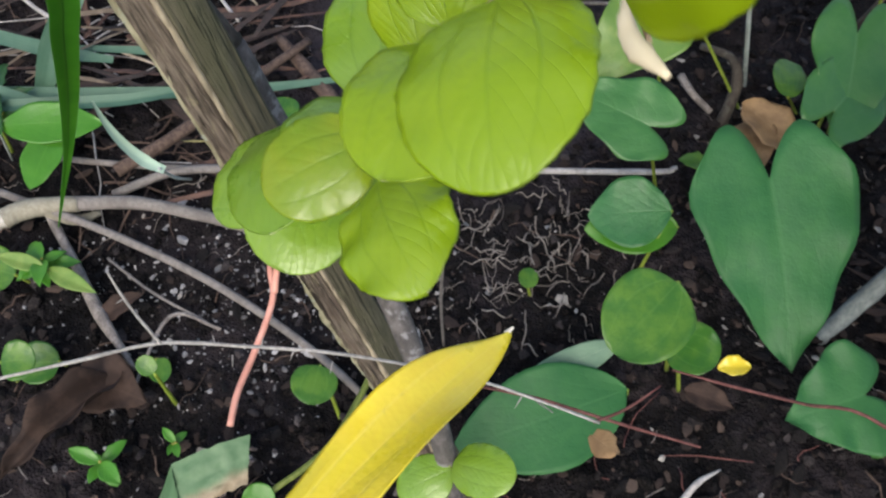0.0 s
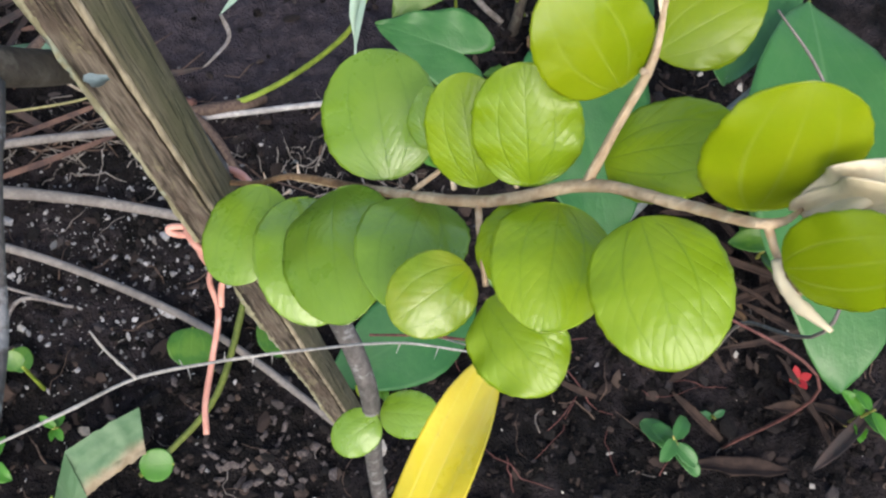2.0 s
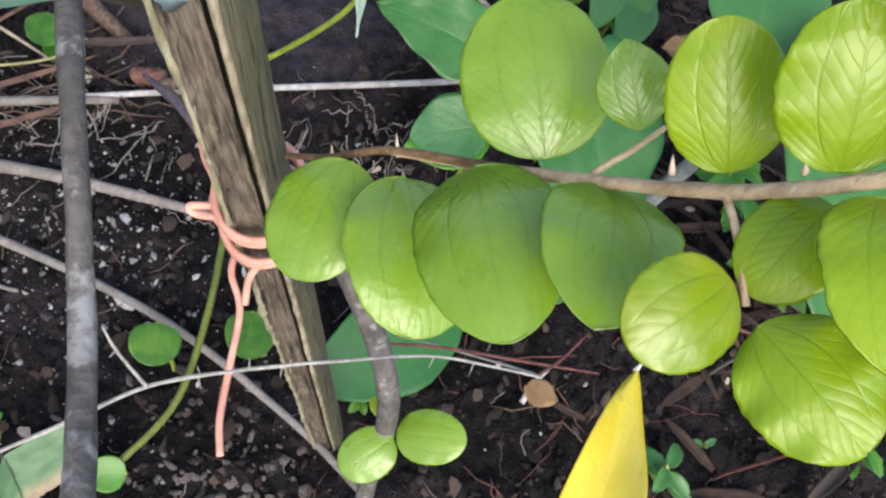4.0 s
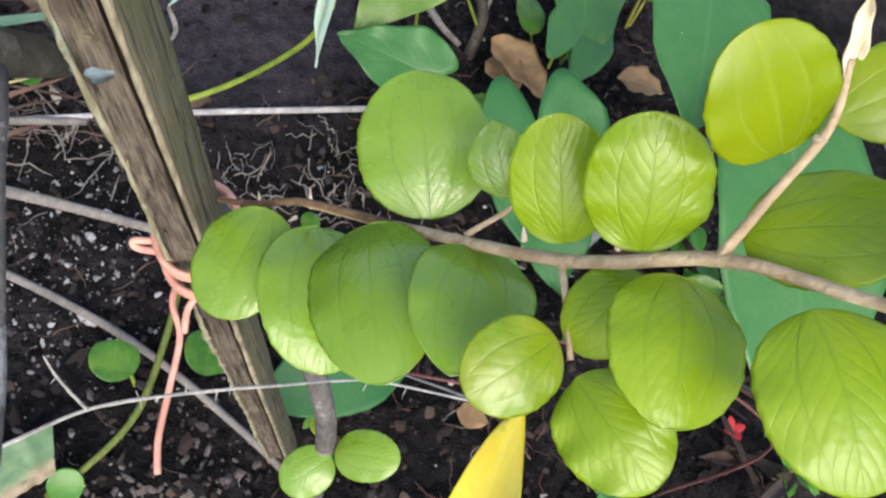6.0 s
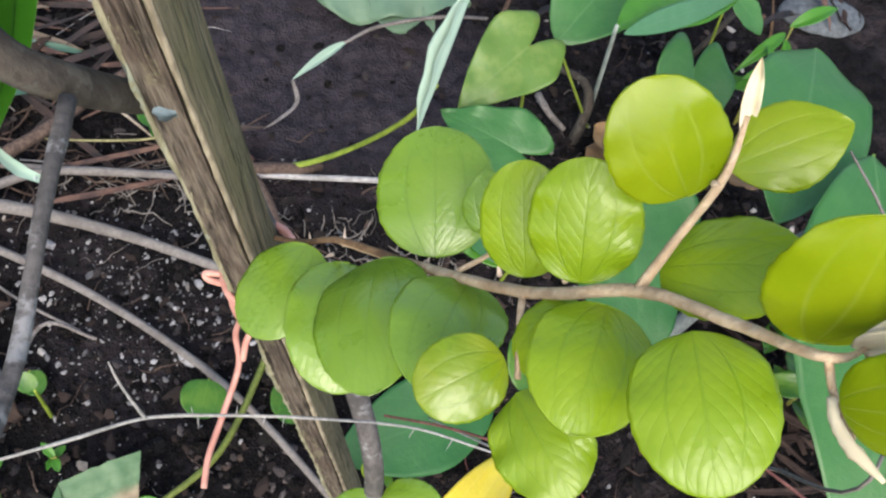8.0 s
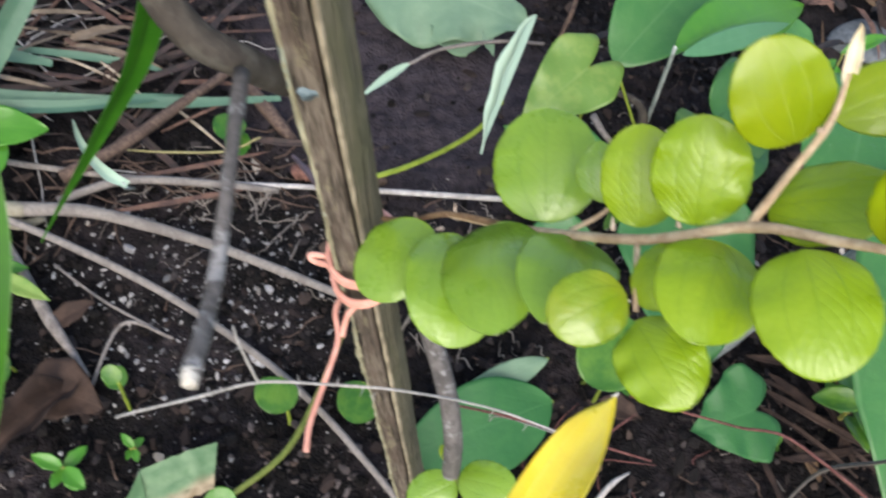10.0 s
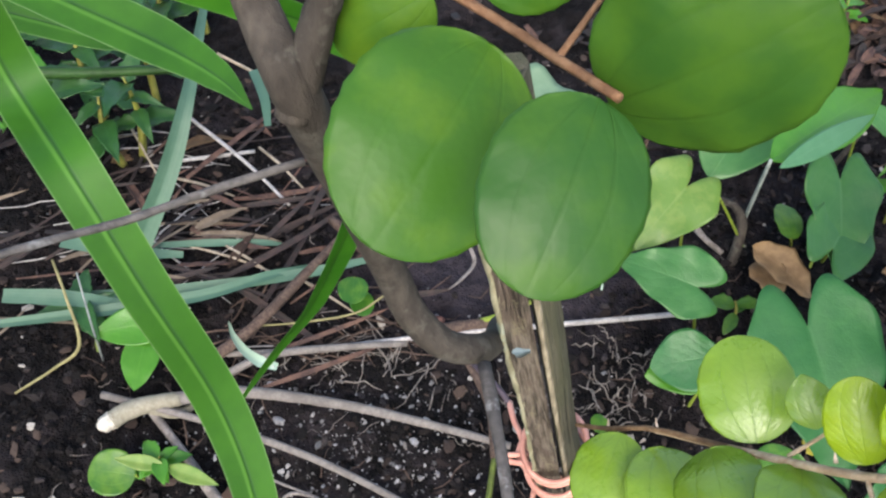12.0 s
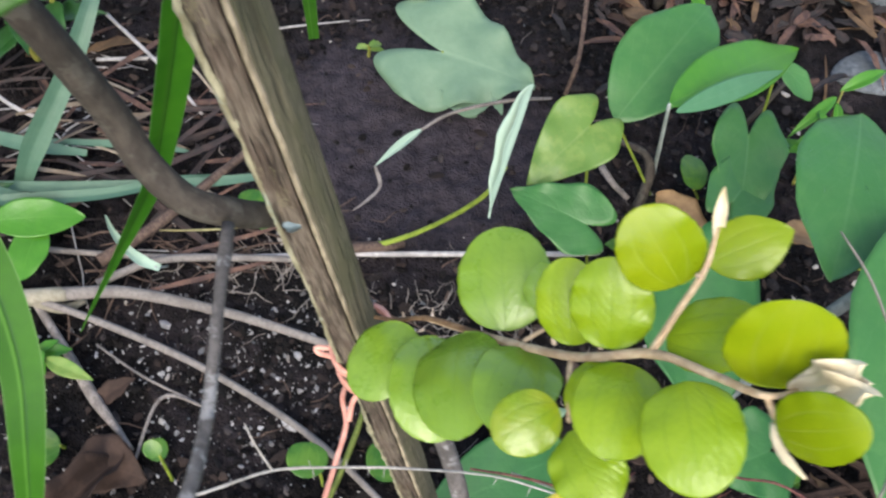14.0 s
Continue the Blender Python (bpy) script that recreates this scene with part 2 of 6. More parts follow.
HEART_LIGHT = leaf_material("light_heart_leaf", (0.11, 0.21, 0.035), (0.19, 0.28, 0.06), (0.28, 0.37, 0.13), nerves=(0.0,), side=5.0, rough=0.4, through=0.3, mottling=0.9, spots=0.4)
HEART_PALE = leaf_material("pale_leaf_back", (0.12, 0.205, 0.125), (0.165, 0.26, 0.165), (0.26, 0.37, 0.24), nerves=(0.0,), side=5.0, rough=0.55, through=0.2)
TURNED = leaf_material("turned_leaf_margin", (0.060, 0.175, 0.075), (0.090, 0.22, 0.11), (0.15, 0.28, 0.15), nerves=(0.0,), side=4.0, rough=0.45, through=0.25)
HEART_MID = leaf_material("mid_green_leaf", (0.036, 0.135, 0.028), (0.060, 0.172, 0.040), (0.10, 0.22, 0.075), nerves=(0.0,), side=5.0, slant=0.6, rough=0.4, through=0.2, depth=0.0015, vein_amount=0.5, side_colour=0.8)
BRIGHT = leaf_material("bright_leaf", (0.05, 0.19, 0.012), (0.075, 0.235, 0.018), (0.15, 0.34, 0.05), nerves=(0.0,), side=5.0, rough=0.35)
DISC = leaf_material("disc_leaf", (0.030, 0.115, 0.012), (0.085, 0.19, 0.018), (0.14, 0.28, 0.05), nerves=(0.0, 0.55), side=3.0, rough=0.32, spec=0.45, mottling=1.0, side_colour=0.0)
STRAP = strap_material()
# Green raised 2.4 times: light added in colour against the shade on this blade.
STRAP_THIN_LIT = strap_material("brightened_thin_strap_leaf", 0.55, 2.4)
BLUE_GRASS = leaf_material("blue_grass", (0.065, 0.145, 0.095), (0.10, 0.19, 0.125), (0.15, 0.25, 0.18), nerves=(0.0, 0.4, 0.8), side=1.0, rough=0.5)
PALE_FOLD = leaf_material("pale_folded_leaf", (0.36, 0.50, 0.40), (0.42, 0.55, 0.44), (0.5, 0.6, 0.5), nerves=(0.0,), side=4.0, rough=0.5)
YELLOW = leaf_material("yellow_leaf", (0.74, 0.63, 0.035), (0.70, 0.52, 0.018), (0.80, 0.72, 0.25), nerves=(0.0, 0.5), side=3.0, rough=0.3, vein_amount=0.3, spots=0.2, spec=1.0)
DRY = leaf_material("dry_leaf", (0.022, 0.014, 0.011), (0.050, 0.032, 0.024), (0.10, 0.066, 0.05), nerves=(0.0,), side=6.0, rough=0.8, spec=0.2, through=0.05, mottling=0.9)
TAN = leaf_material("tan_leaf", (0.155, 0.092, 0.040), (0.25, 0.16, 0.075), (0.3, 0.21, 0.12), nerves=(0.0,), side=6.0, rough=0.7, through=0.1, mottling=0.9)
DULL_TAN = leaf_material("dull_tan_blade", (0.115, 0.088, 0.062), (0.19, 0.152, 0.112), (0.22, 0.18, 0.14), nerves=(0.0,), side=2.0, rough=0.75, spec=0.25, through=0.08, mottling=0.9)
LITTER_TAN = leaf_material("litter_tan_leaf", (0.070, 0.044, 0.024), (0.15, 0.094, 0.050), (0.2, 0.14, 0.08), nerves=(0.0,), side=6.0, rough=0.75, spec=0.25, through=0.08, mottling=0.9)
BUD = leaf_material("downy_bud", (0.66, 0.57, 0.38), (0.80, 0.73, 0.54), (0.82, 0.76, 0.6), nerves=(0.0,), side=5.0, rough=0.9, through=0.15)
SOIL = soil_material()
CLOD, GRIT, DEBRIS = clod_material(), grit_material(), debris_material()
STAKE_WOOD = stake_material("weathered_stake_wood", (0.050, 0.041, 0.032), (0.172, 0.145, 0.114), (0.088, 0.066, 0.052), (0.185, 0.165, 0.105), 0.85, 0.0022)
STAKE_SIDE = stake_material("greenish_stake_side", (0.058, 0.055, 0.036), (0.098, 0.092, 0.062), (0.062, 0.063, 0.036), (0.095, 0.094, 0.058), 0.45, 0.0009)
BARK = bark_material("grey_brown_bark", (0.032, 0.027, 0.022), (0.066, 0.057, 0.046), (0.08, 0.075, 0.062), 60.0, 0.4)
BARK_GREY = bark_material("grey_bark", (0.062, 0.057, 0.054), (0.12, 0.111, 0.105), (0.23, 0.23, 0.23), 70.0, 0.4)
TWIG = bark_material("downy_brown_twig", (0.36, 0.25, 0.148), (0.52, 0.41, 0.275), None, 90.0, 0.5)
PALE_THORN = bark_material("pale_thorn", (0.50, 0.36, 0.25), (0.68, 0.56, 0.44), None, 90.0, 0.5)
RUST = bark_material("rusty_twig", (0.13, 0.065, 0.032), (0.21, 0.12, 0.065), None, 90.0, 0.5)
RED_TWIG = bark_material("reddish_twig", (0.075, 0.025, 0.022), (0.16, 0.07, 0.06), None, 90.0, 0.5)
DRY_STICK = bark_material("dry_stick", (0.125, 0.112, 0.102), (0.180, 0.164, 0.150), None, 70.0, 0.3, 0.85, 0.0008)
STRAW_PALE = bark_material("pale_dry_straw", (0.20, 0.165, 0.12), (0.36, 0.31, 0.24), None, 70.0, 0.2)
PALE_STICK = bark_material("pale_stick", (0.26, 0.25, 0.24), (0.42, 0.40, 0.385), None, 70.0, 0.3)
STRAW = bark_material("brown_straw", (0.05, 0.032, 0.025), (0.115, 0.08, 0.06), None, 70.0, 0.3)
ROOT = bark_material("pale_root", (0.125, 0.108, 0.096), (0.25, 0.225, 0.205), None, 90.0, 0.5)
GREEN_STEM = bark_material("green_stem", (0.13, 0.19, 0.02), (0.21, 0.27, 0.04), None, 60.0, 0.3, 0.5, 0.0005)
BLUE_STEM = bark_material("whitish_stem", (0.26, 0.31, 0.29), (0.42, 0.47, 0.44), None, 60.0, 0.3, 0.6, 0.0005)
WIRE = bark_material("salmon_wire_coating", (0.50, 0.225, 0.17), (0.58, 0.31, 0.245), None, 40.0, 1.0, 0.45, 0.0004)
STONE = bark_material("pale_stone", (0.16, 0.16, 0.165), (0.36, 0.36, 0.37), None, 60.0, 1.0, 0.8, 0.001)
CRUMB = bark_material("dry_soil_crumb", (0.040, 0.033, 0.031), (0.115, 0.096, 0.090), None, 90.0, 1.0, 0.95, 0.001)
GREY_STONE = bark_material("grey_stone", (0.050, 0.058, 0.064), (0.105, 0.118, 0.128), None, 30.0, 1.0, 0.8, 0.002)
PAINT = bark_material("pale_blue_paint", (0.10, 0.145, 0.165), (0.19, 0.25, 0.28), None, 60.0, 1.0, 0.6, 0.0005)
GREY_STALK = bark_material("grey_stalk", (0.12, 0.14, 0.135), (0.21, 0.235, 0.225), None, 60.0, 0.3, 0.6, 0.0005)
DARK_WIRE = bark_material("dirty_wire_end", (0.035, 0.028, 0.036), (0.10, 0.075, 0.09), (0.16, 0.17, 0.19), 60.0, 0.6, 0.5, 0.0006)
YELLOW_STEM = bark_material("yellow_weed_stem", (0.16, 0.17, 0.03), (0.27, 0.26, 0.07), None, 40.0, 0.3, 0.5, 0.0005)
KNOT = bark_material("reddish_knot", (0.075, 0.034, 0.026), (0.17, 0.085, 0.065), None, 80.0, 0.8)
TORN = leaf_material("torn_leaf", (0.070, 0.145, 0.066), (0.105, 0.182, 0.092), (0.165, 0.235, 0.13), nerves=(0.0,), side=5.0, rough=0.5, through=0.2)


def drying_material():
    """Torn blade that dries to tan towards its ragged margin, in an uneven band."""
    n = Nodes("drying_torn_leaf")
    uv = n.add("SeparateXYZ", {0: n.coords("UV")})
    blot = n.noise(60.0, 4.0, 0.6, n.coords())
    wide = n.noise(22.0, 3.0, 0.6, n.coords())
    green = n.mix(n.band(blot, 0.35, 0.7), (0.066, 0.140, 0.062), (0.100, 0.178, 0.088))
    tan = n.mix(n.band(blot, 0.3, 0.7), (0.20, 0.155, 0.090), (0.30, 0.245, 0.16))
    edge = n.math('MULTIPLY_ADD', wide, 0.5, n.math('MULTIPLY_ADD', uv.outputs[1], 0.12, uv.outputs[0]))
    col = n.mix(n.band(edge, 0.90, 1.22), green, tan)
    return n.shade(col, 0.55, blot, 0.0012, 0.6, 0.4, 0.2)


DRYING = drying_material()
CUT_STEM = bark_material("pale_stem_skin", (0.19, 0.175, 0.13), (0.26, 0.245, 0.19), None, 60.0, 0.3, 0.85, 0.0008)
STRAW_LEAF = leaf_material("matted_straw", (0.009, 0.007, 0.0065), (0.04, 0.024, 0.020), (0.05, 0.036, 0.031), nerves=(0.0,), side=2.0, rough=0.8, through=0.05, mottling=0.9)
BRANCH_BASE = bark_material("brown_branch_base", (0.13, 0.075, 0.04), (0.25, 0.16, 0.085), None, 90.0, 0.5)
HEART_DARK = leaf_material("dark_heart_leaf", (0.021, 0.098, 0.028), (0.036, 0.130, 0.036), (0.07, 0.18, 0.065), nerves=(0.0,), side=5.0, slant=0.6, rough=0.52, spec=0.28, through=0.15, depth=0.0015, side_colour=0.3)
OLIVE_STEM = bark_material("olive_stem", (0.075, 0.10, 0.018), (0.125, 0.15, 0.03), None, 60.0, 0.3, 0.5, 0.0005)
DARK_STALK = bark_material("dark_green_stalk", (0.016, 0.050, 0.010), (0.028, 0.075, 0.016), None, 60.0, 0.3, 0.5, 0.0005)
PALE_STALK = bark_material("pale_yellow_stalk", (0.17, 0.155, 0.065), (0.25, 0.23, 0.11), None, 60.0, 0.3, 0.6, 0.0005)
WEED = leaf_material("weed_leaf", (0.018, 0.078, 0.013), (0.036, 0.118, 0.02), (0.06, 0.17, 0.04), nerves=(0.0,), side=6.0, slant=0.6, rough=0.34, spec=0.6, through=0.3, depth=0.002)
DEAD_TWIG = bark_material("whitish_dead_twig", (0.25, 0.24, 0.22), (0.40, 0.385, 0.36), None, 120.0, 0.4)
WHITE_ROOT = bark_material("whitish_root", (0.13, 0.115, 0.10), (0.26, 0.235, 0.21), None, 90.0, 0.5)
LIGHT_BARK = bark_material("cut_wood", (0.45, 0.42, 0.36), (0.62, 0.60, 0.54), None, 60.0, 1.0)
LICHEN_EDGE = bark_material("lichen_bark_edge", (0.18, 0.168, 0.098), (0.35, 0.335, 0.23), (0.29, 0.335, 0.27), 70.0, 0.3)
RIDGE = bark_material("splinter_wood", (0.18, 0.15, 0.10), (0.38, 0.33, 0.235), None, 90.0, 0.15)
RUSTY_LEAF = leaf_material("rusty_litter", (0.036, 0.017, 0.012), (0.125, 0.066, 0.044), (0.14, 0.09, 0.065), nerves=(0.0,), side=6.0, rough=0.7, through=0.08, mottling=0.9)


# ---- geometry helpers ----
def put(name, verts, faces, mats, parent=None, label="", uvs=None, slots=None, smooth=True):
    """One mesh object out of world-space points, under a thing or a part."""
    me = bpy.data.meshes.new(name)
    me.from_pydata([tuple(v) for v in verts], [], faces)
    for m in (mats if isinstance(mats, (list, tuple)) else [mats]):
        me.materials.append(m)
    if uvs is not None:
        layer = me.uv_layers.new(name="UVMap")
        loops = np.empty(len(me.loops), dtype=np.int32)
        me.loops.foreach_get("vertex_index", loops)
        layer.data.foreach_set("uv", np.asarray(uvs, dtype=np.float32)[loops].ravel())
    if slots is not None:
        me.polygons.foreach_set("material_index", slots)
    if smooth:
        me.polygons.foreach_set("use_smooth", [True] * len(me.polygons))
    me.update()
    ob = new(name, me)
    if parent is not None:
        ob.parent = parent
        ob.matrix_parent_inverse = parent.matrix_world.inverted()
    return tagged(ob, label)


def thing(name, label, category, at=(0, 0, 0), group="", kind=""):
    """An Empty at a thing's base, to carry its parts."""
    e = new(name)
    e.empty_display_size = 0.02
    e.matrix_world = Matrix.Translation(at)
    return tagged(e, label, category, group, kind)


def spline(pts, steps):
    """A smooth curve through points (Catmull-Rom)."""
    p = [Vector(q) for q in pts]
    p = [2 * p[0] - p[1]] + p + [2 * p[-1] - p[-2]]
    out = []
    for i in range(1, len(p) - 2):
        a, b, c, d = p[i - 1:i + 3]
        for k in range(steps):
            t = k / steps
            out.append(0.5 * (2 * b + (c - a) * t + (2 * a - 5 * b + 4 * c - d) * t * t + (3 * b - a - 3 * c + d) * t ** 3))
    out.append(p[-2])
    return out


def sweep(path, radii, sides=8, rough=0.0, seed=0, flat=1.0, twist=0.0):
    """Points and faces of a tapered round bar along a path, with knobbly sides."""
    rng = random.Random(seed)
    verts, faces = [], []
    count = len(path)
    side = None
    for i, c in enumerate(path):
        d = (path[min(i + 1, count - 1)] - path[max(i - 1, 0)]).normalized()
        if side is None:
            side = d.orthogonal().normalized()
        side = (side - d * side.dot(d)).normalized()
        other = d.cross(side)
        f = i / (count - 1) * (len(radii) - 1)
        k = min(int(f), len(radii) - 2)
        r = radii[k] + (radii[k + 1] - radii[k]) * (f - k)
        for j in range(sides):
            a = 2 * math.pi * j / sides + twist * i
            q = r * (1 + rough * rng.uniform(-1, 1))
            verts.append(c + side * (math.cos(a) * q) + other * (math.sin(a) * q * flat))
    for i in range(count - 1):
        for j in range(sides):
            a, b = i * sides + j, i * sides + (j + 1) % sides
            faces.append((a, b, b + sides, a + sides))
    faces.append(tuple(range(sides))[::-1])
    faces.append(tuple(range((count - 1) * sides, count * sides)))
    return verts, faces


def bar(name, pts, radii, mat, parent=None, label="", sides=8, steps=6, rough=0.06, seed=0, flat=1.0):
    v, f = sweep(spline(pts, steps), radii, sides, rough, seed, flat)
    return put(name, v, f, mat, parent, label)


def outline(shape, v):
    """Half width of a leaf, as a share, at the share v of its length."""
    if shape == "round":
        return max(0.0, 1 - abs(2 * v - 1.0) ** 2.25) ** 0.52 * (1 - 0.10 * (v - 0.45))
    if shape == "oval":
        return max(0.0, math.sin(math.pi * v ** 0.9)) ** 0.75
    if shape == "lance":
        return max(0.0, math.sin(math.pi * v ** 0.75)) ** 0.95
    if shape == "heart":
        return (0.64 + 0.36 * math.sin(math.pi * min(1, v / 0.28) * 0.5)) * max(0.0, 1 - v ** 1.45) ** 0.95
    if shape == "leafy":
        return (0.5 + 0.5 * math.sin(math.pi * min(1, v / 0.3) * 0.5)) * max(0.0, 1 - v ** 1.6) * min(1, v * 14)
    if shape == "strap":
        return min(1.0, 0.55 + 2.0 * v) * max(0.0, 1 - v ** 5) ** 0.8
    return max(0.0, 1 - v) ** 0.7


def leaf_points(base, tip, width, normal, shape="round", cup=0.0, arch=0.0, fold=0.0, wave=0.0, ruffle=3.0, lobe=0.0, teeth=0.0, groove=0.0, thick=0.0005, nu=10, nv=16, seed=0, bend=0.0, droop=0.0):
    """A thin two-skinned blade from base to tip. cup lifts the edges, arch bows the length, fold closes it along the midrib."""
    rng = random.Random(seed)
    base, tip = Vector(base), Vector(tip)
    length = (tip - base).length
    y = (tip - base).normalized()
    z = Vector(normal)
    z = (z - y * z.dot(y)).normalized()
    x = y.cross(z)
    ph = rng.uniform(0, 6.28)
    ph2 = rng.uniform(0, 6.28)
    top, under, uvs = [], [], []
    for j in range(nv + 1):
        v = j / nv
        v = 0.5 - 0.5 * math.cos(math.pi * v) if shape in ("round", "oval", "lance") else v
        w = outline(shape, v) * width * 0.5
        for i in range(2 * nu + 1):
            u = i / nu - 1
            au = abs(u)
            e = 1.0
            if teeth and au > 0.99:
                e = 1 + teeth * (1 if j % 2 else -1)
            px = u * w * e
            py = v * length
            if lobe:
                py -= lobe * length * math.sin(math.pi * min(1, au * 0.82)) ** 0.8 * (1 - v) ** 2
            pz = cup * width * (px / (0.5 * width)) ** 2
            pz += arch * length * 4 * v * (1 - v)
            pz -= droop * length * v ** 3
            pz += wave * width * au * au * math.sin(ruffle * 2 * math.pi * v + ph + (1.3 if u > 0 else 0))
            pz += 0.25 * wave * width * math.sin(3.1 * v + ph2 + 2 * u)
            if groove:
                for k in (0.0, 0.5):
                    pz -= groove * width * math.exp(-((au - k) / 0.10) ** 2) * min(1, 4 * (1 - v)) * min(1, 6 * v)
            if fold:
                a = fold * min(1.0, 1.4 * au + 0.2)
                px, pz = px * math.cos(a), pz + abs(px) * math.sin(a)
            px += bend * length * v * v
            p = base + x * px + y * py + z * pz
            top.append(p)
            under.append(p - z * thick)
            share = u
            if shape in ("round", "oval", "lance") and not teeth == 0.05:
                fan = math.sin(math.pi * (0.03 + 0.88 * v)) ** 0.7
                share = u * outline(shape, v) / fan
            uvs.append(((share + 1) / 2, v))
    row = 2 * nu + 1
    n = len(top)
    faces, slots = [], []
    for j in range(nv):
        for i in range(row - 1):
            a = j * row + i
            faces.append((a, a + 1, a + 1 + row, a + row))
            slots.append(0)
            faces.append((n + a, n + a + row, n + a + 1 + row, n + a + 1))
            slots.append(1)
    rim = [j * row for j in range(nv, -1, -1)] + list(range(1, row)) + [j * row + row - 1 for j in range(1, nv + 1)]
    for a, b in zip(rim, rim[1:]):
        faces.append((b, a, n + a, n + b))
        slots.append(0)
    return top + under, faces, uvs + uvs, slots


def leaf(name, base, tip, width, normal, mat, back=None, parent=None, label="", **shape):
    v, f, uv, s = leaf_points(base, tip, width, normal, **shape)
    return put(name, v, f, [mat, back or mat], parent, label, uv, s)


def near(a, b, f):
    return tuple(Vector(a).lerp(Vector(b), f))


# ---- ground: one sheet of dark crumbly soil ----
def soil_height(x, y):
    p = Vector((x, y, 0.0))
    h = 0.011 * noise.noise(p * 7) + 0.009 * noise.noise(p * 22) + 0.007 * noise.noise(p * 55) + 0.0045 * noise.noise(p * 120)
    return h


def build_ground():
    def axis(lo, hi, step, far):
        mid = list(np.arange(lo, hi, step))
        out, s, a, b = [], step, lo, hi
        left, right = [], []
        while b < far:
            s *= 1.35
            a -= s
            b += s
            left.append(a)
            right.append(b)
        return left[::-1] + mid + right

    xs, ys = axis(-0.85, 1.0, 0.0055, 80), axis(0.02, 1.6, 0.0055, 80)
    verts = []
    for y in ys:
        for x in xs:
            near_by = -1.3 < x < 1.4 and -0.4 < y < 2.1
            verts.append((x, y, soil_height(x, y) if near_by else 0.01 * noise.noise(Vector((x, y, 0)))))
    w = len(xs)
    faces = [(j * w + i, j * w + i + 1, (j + 1) * w + i + 1, (j + 1) * w + i) for j in range(len(ys) - 1) for i in range(w - 1)]
    return tagged(put("ground", verts, faces, SOIL), "dark damp crumbly garden soil with grit and roots", "soil", kind="structure")


build_ground()

# ---- the wooden stake ----
STAKE_FOOT, STAKE_HEAD = Vector((0.036, 0.308, -0.05)), Vector((-0.153, 0.291, 0.94))


def build_stake():
    root = thing("wooden_stake", "weathered split wooden garden stake with a dab of pale blue paint", "stake", (0.03, 0.308, 0))
    axis = (STAKE_HEAD - STAKE_FOOT).normalized()
    toward = Vector((-0.1, -0.85, 0.5))
    front = (toward - axis * toward.dot(axis)).normalized()
    side = axis.cross(front)
    # the section, seen from above: a broad rough face, a split, a narrower smooth face
    left_board = [(-0.0165, -0.004), (-0.0170, 0.005), (-0.0150, 0.0088), (-0.0115, 0.0072), (-0.0045, 0.0092), (-0.0004, 0.0098), (-0.0004, -0.010), (-0.006, -0.011)]
    right_board = [(0.0018, -0.011), (0.0018, 0.0125), (0.0062, 0.0128), (0.0125, 0.0068), (0.0172, -0.002), (0.0145, -0.009)]
    for section, mat, name, seed in ((left_board, STAKE_WOOD, "rough_half", 3), (right_board, STAKE_SIDE, "smooth_half", 8)):
        rng = random.Random(seed)
        rows, n = 150, len(section)
        verts, faces = [], []
        for i in range(rows + 1):
            f = i / rows
            c = STAKE_FOOT.lerp(STAKE_HEAD, f)
            for j, (a, b) in enumerate(section):
                k = 0.0011 * noise.noise(Vector((j * 3.7 + seed, f * 16, 0))) + 0.0008 * noise.noise(Vector((j * 7.1, f * 70, seed))) + rng.uniform(-0.00025, 0.00025)
                s = 0.97 + 0.07 * noise.noise(Vector((seed, f * 5, 3)))
                if seed == 8:
                    k = 0.45 * k
                if abs(a) < 0.002:
                    k, s = 0.25 * k, 1.0
                verts.append(c + side * (a * s + k) + front * (b * s + k))
        for i in range(rows):
            for j in range(n):
                p, q = i * n + j, i * n + (j + 1) % n
                faces.append((p, q, q + n, p + n))
        faces.append(tuple(range(n))[::-1])
        faces.append(tuple(range(rows * n, rows * n + n)))
        put(name, verts, faces, mat, root, smooth=False)
    # a pale splintered ridge along the split
    pts = [STAKE_FOOT.lerp(STAKE_HEAD, f) + side * (0.0034 + 0.0002 * math.sin(30 * f)) + front * 0.0126 for f in np.linspace(0.05, 0.99, 30)]
    bar("splinter_ridge", pts, [0.0013, 0.0019, 0.0014, 0.0018], RIDGE, root, "pale splintered edge of the split", sides=6, steps=3, rough=0.35)
    pts = [STAKE_FOOT.lerp(STAKE_HEAD, f) - side * (0.0158 + 0.0008 * math.sin(41 * f)) + front * 0.0066 for f in np.linspace(0.05, 0.99, 34)]
    bar("bark_edge", pts, [0.0014, 0.0021, 0.0014, 0.0023, 0.0015, 0.0020, 0.0024], LICHEN_EDGE, root, "pale lichen-crusted bark edge", sides=7, steps=4, rough=0.6)
    # dab of paint, a thin uneven flake
    c = STAKE_FOOT.lerp(STAKE_HEAD, 0.806)
    verts, faces = [], []
    for k in range(14):
        a = 2 * math.pi * k / 14
        r = 1 + 0.3 * math.sin(3 * a + 1) + 0.15 * math.sin(7 * a)
        s, h = 0.0056 * r * math.cos(a), 0.0036 * r * math.sin(a)
        p = c + side * (-0.0085 + s) + axis * h + front * 0.0094
        verts.append(p)
    verts += [v - front * 0.0035 for v in verts]
    faces = [tuple(range(14)), *[(k, k + 14, (k + 1) % 14 + 14, (k + 1) % 14) for k in range(14)]]
    put("paint_dab", verts, faces, PAINT, root, "pale blue paint dab")
    return front, side, axis


STAKE_FRONT, STAKE_SIDE_DIR, STAKE_AXIS = build_stake()

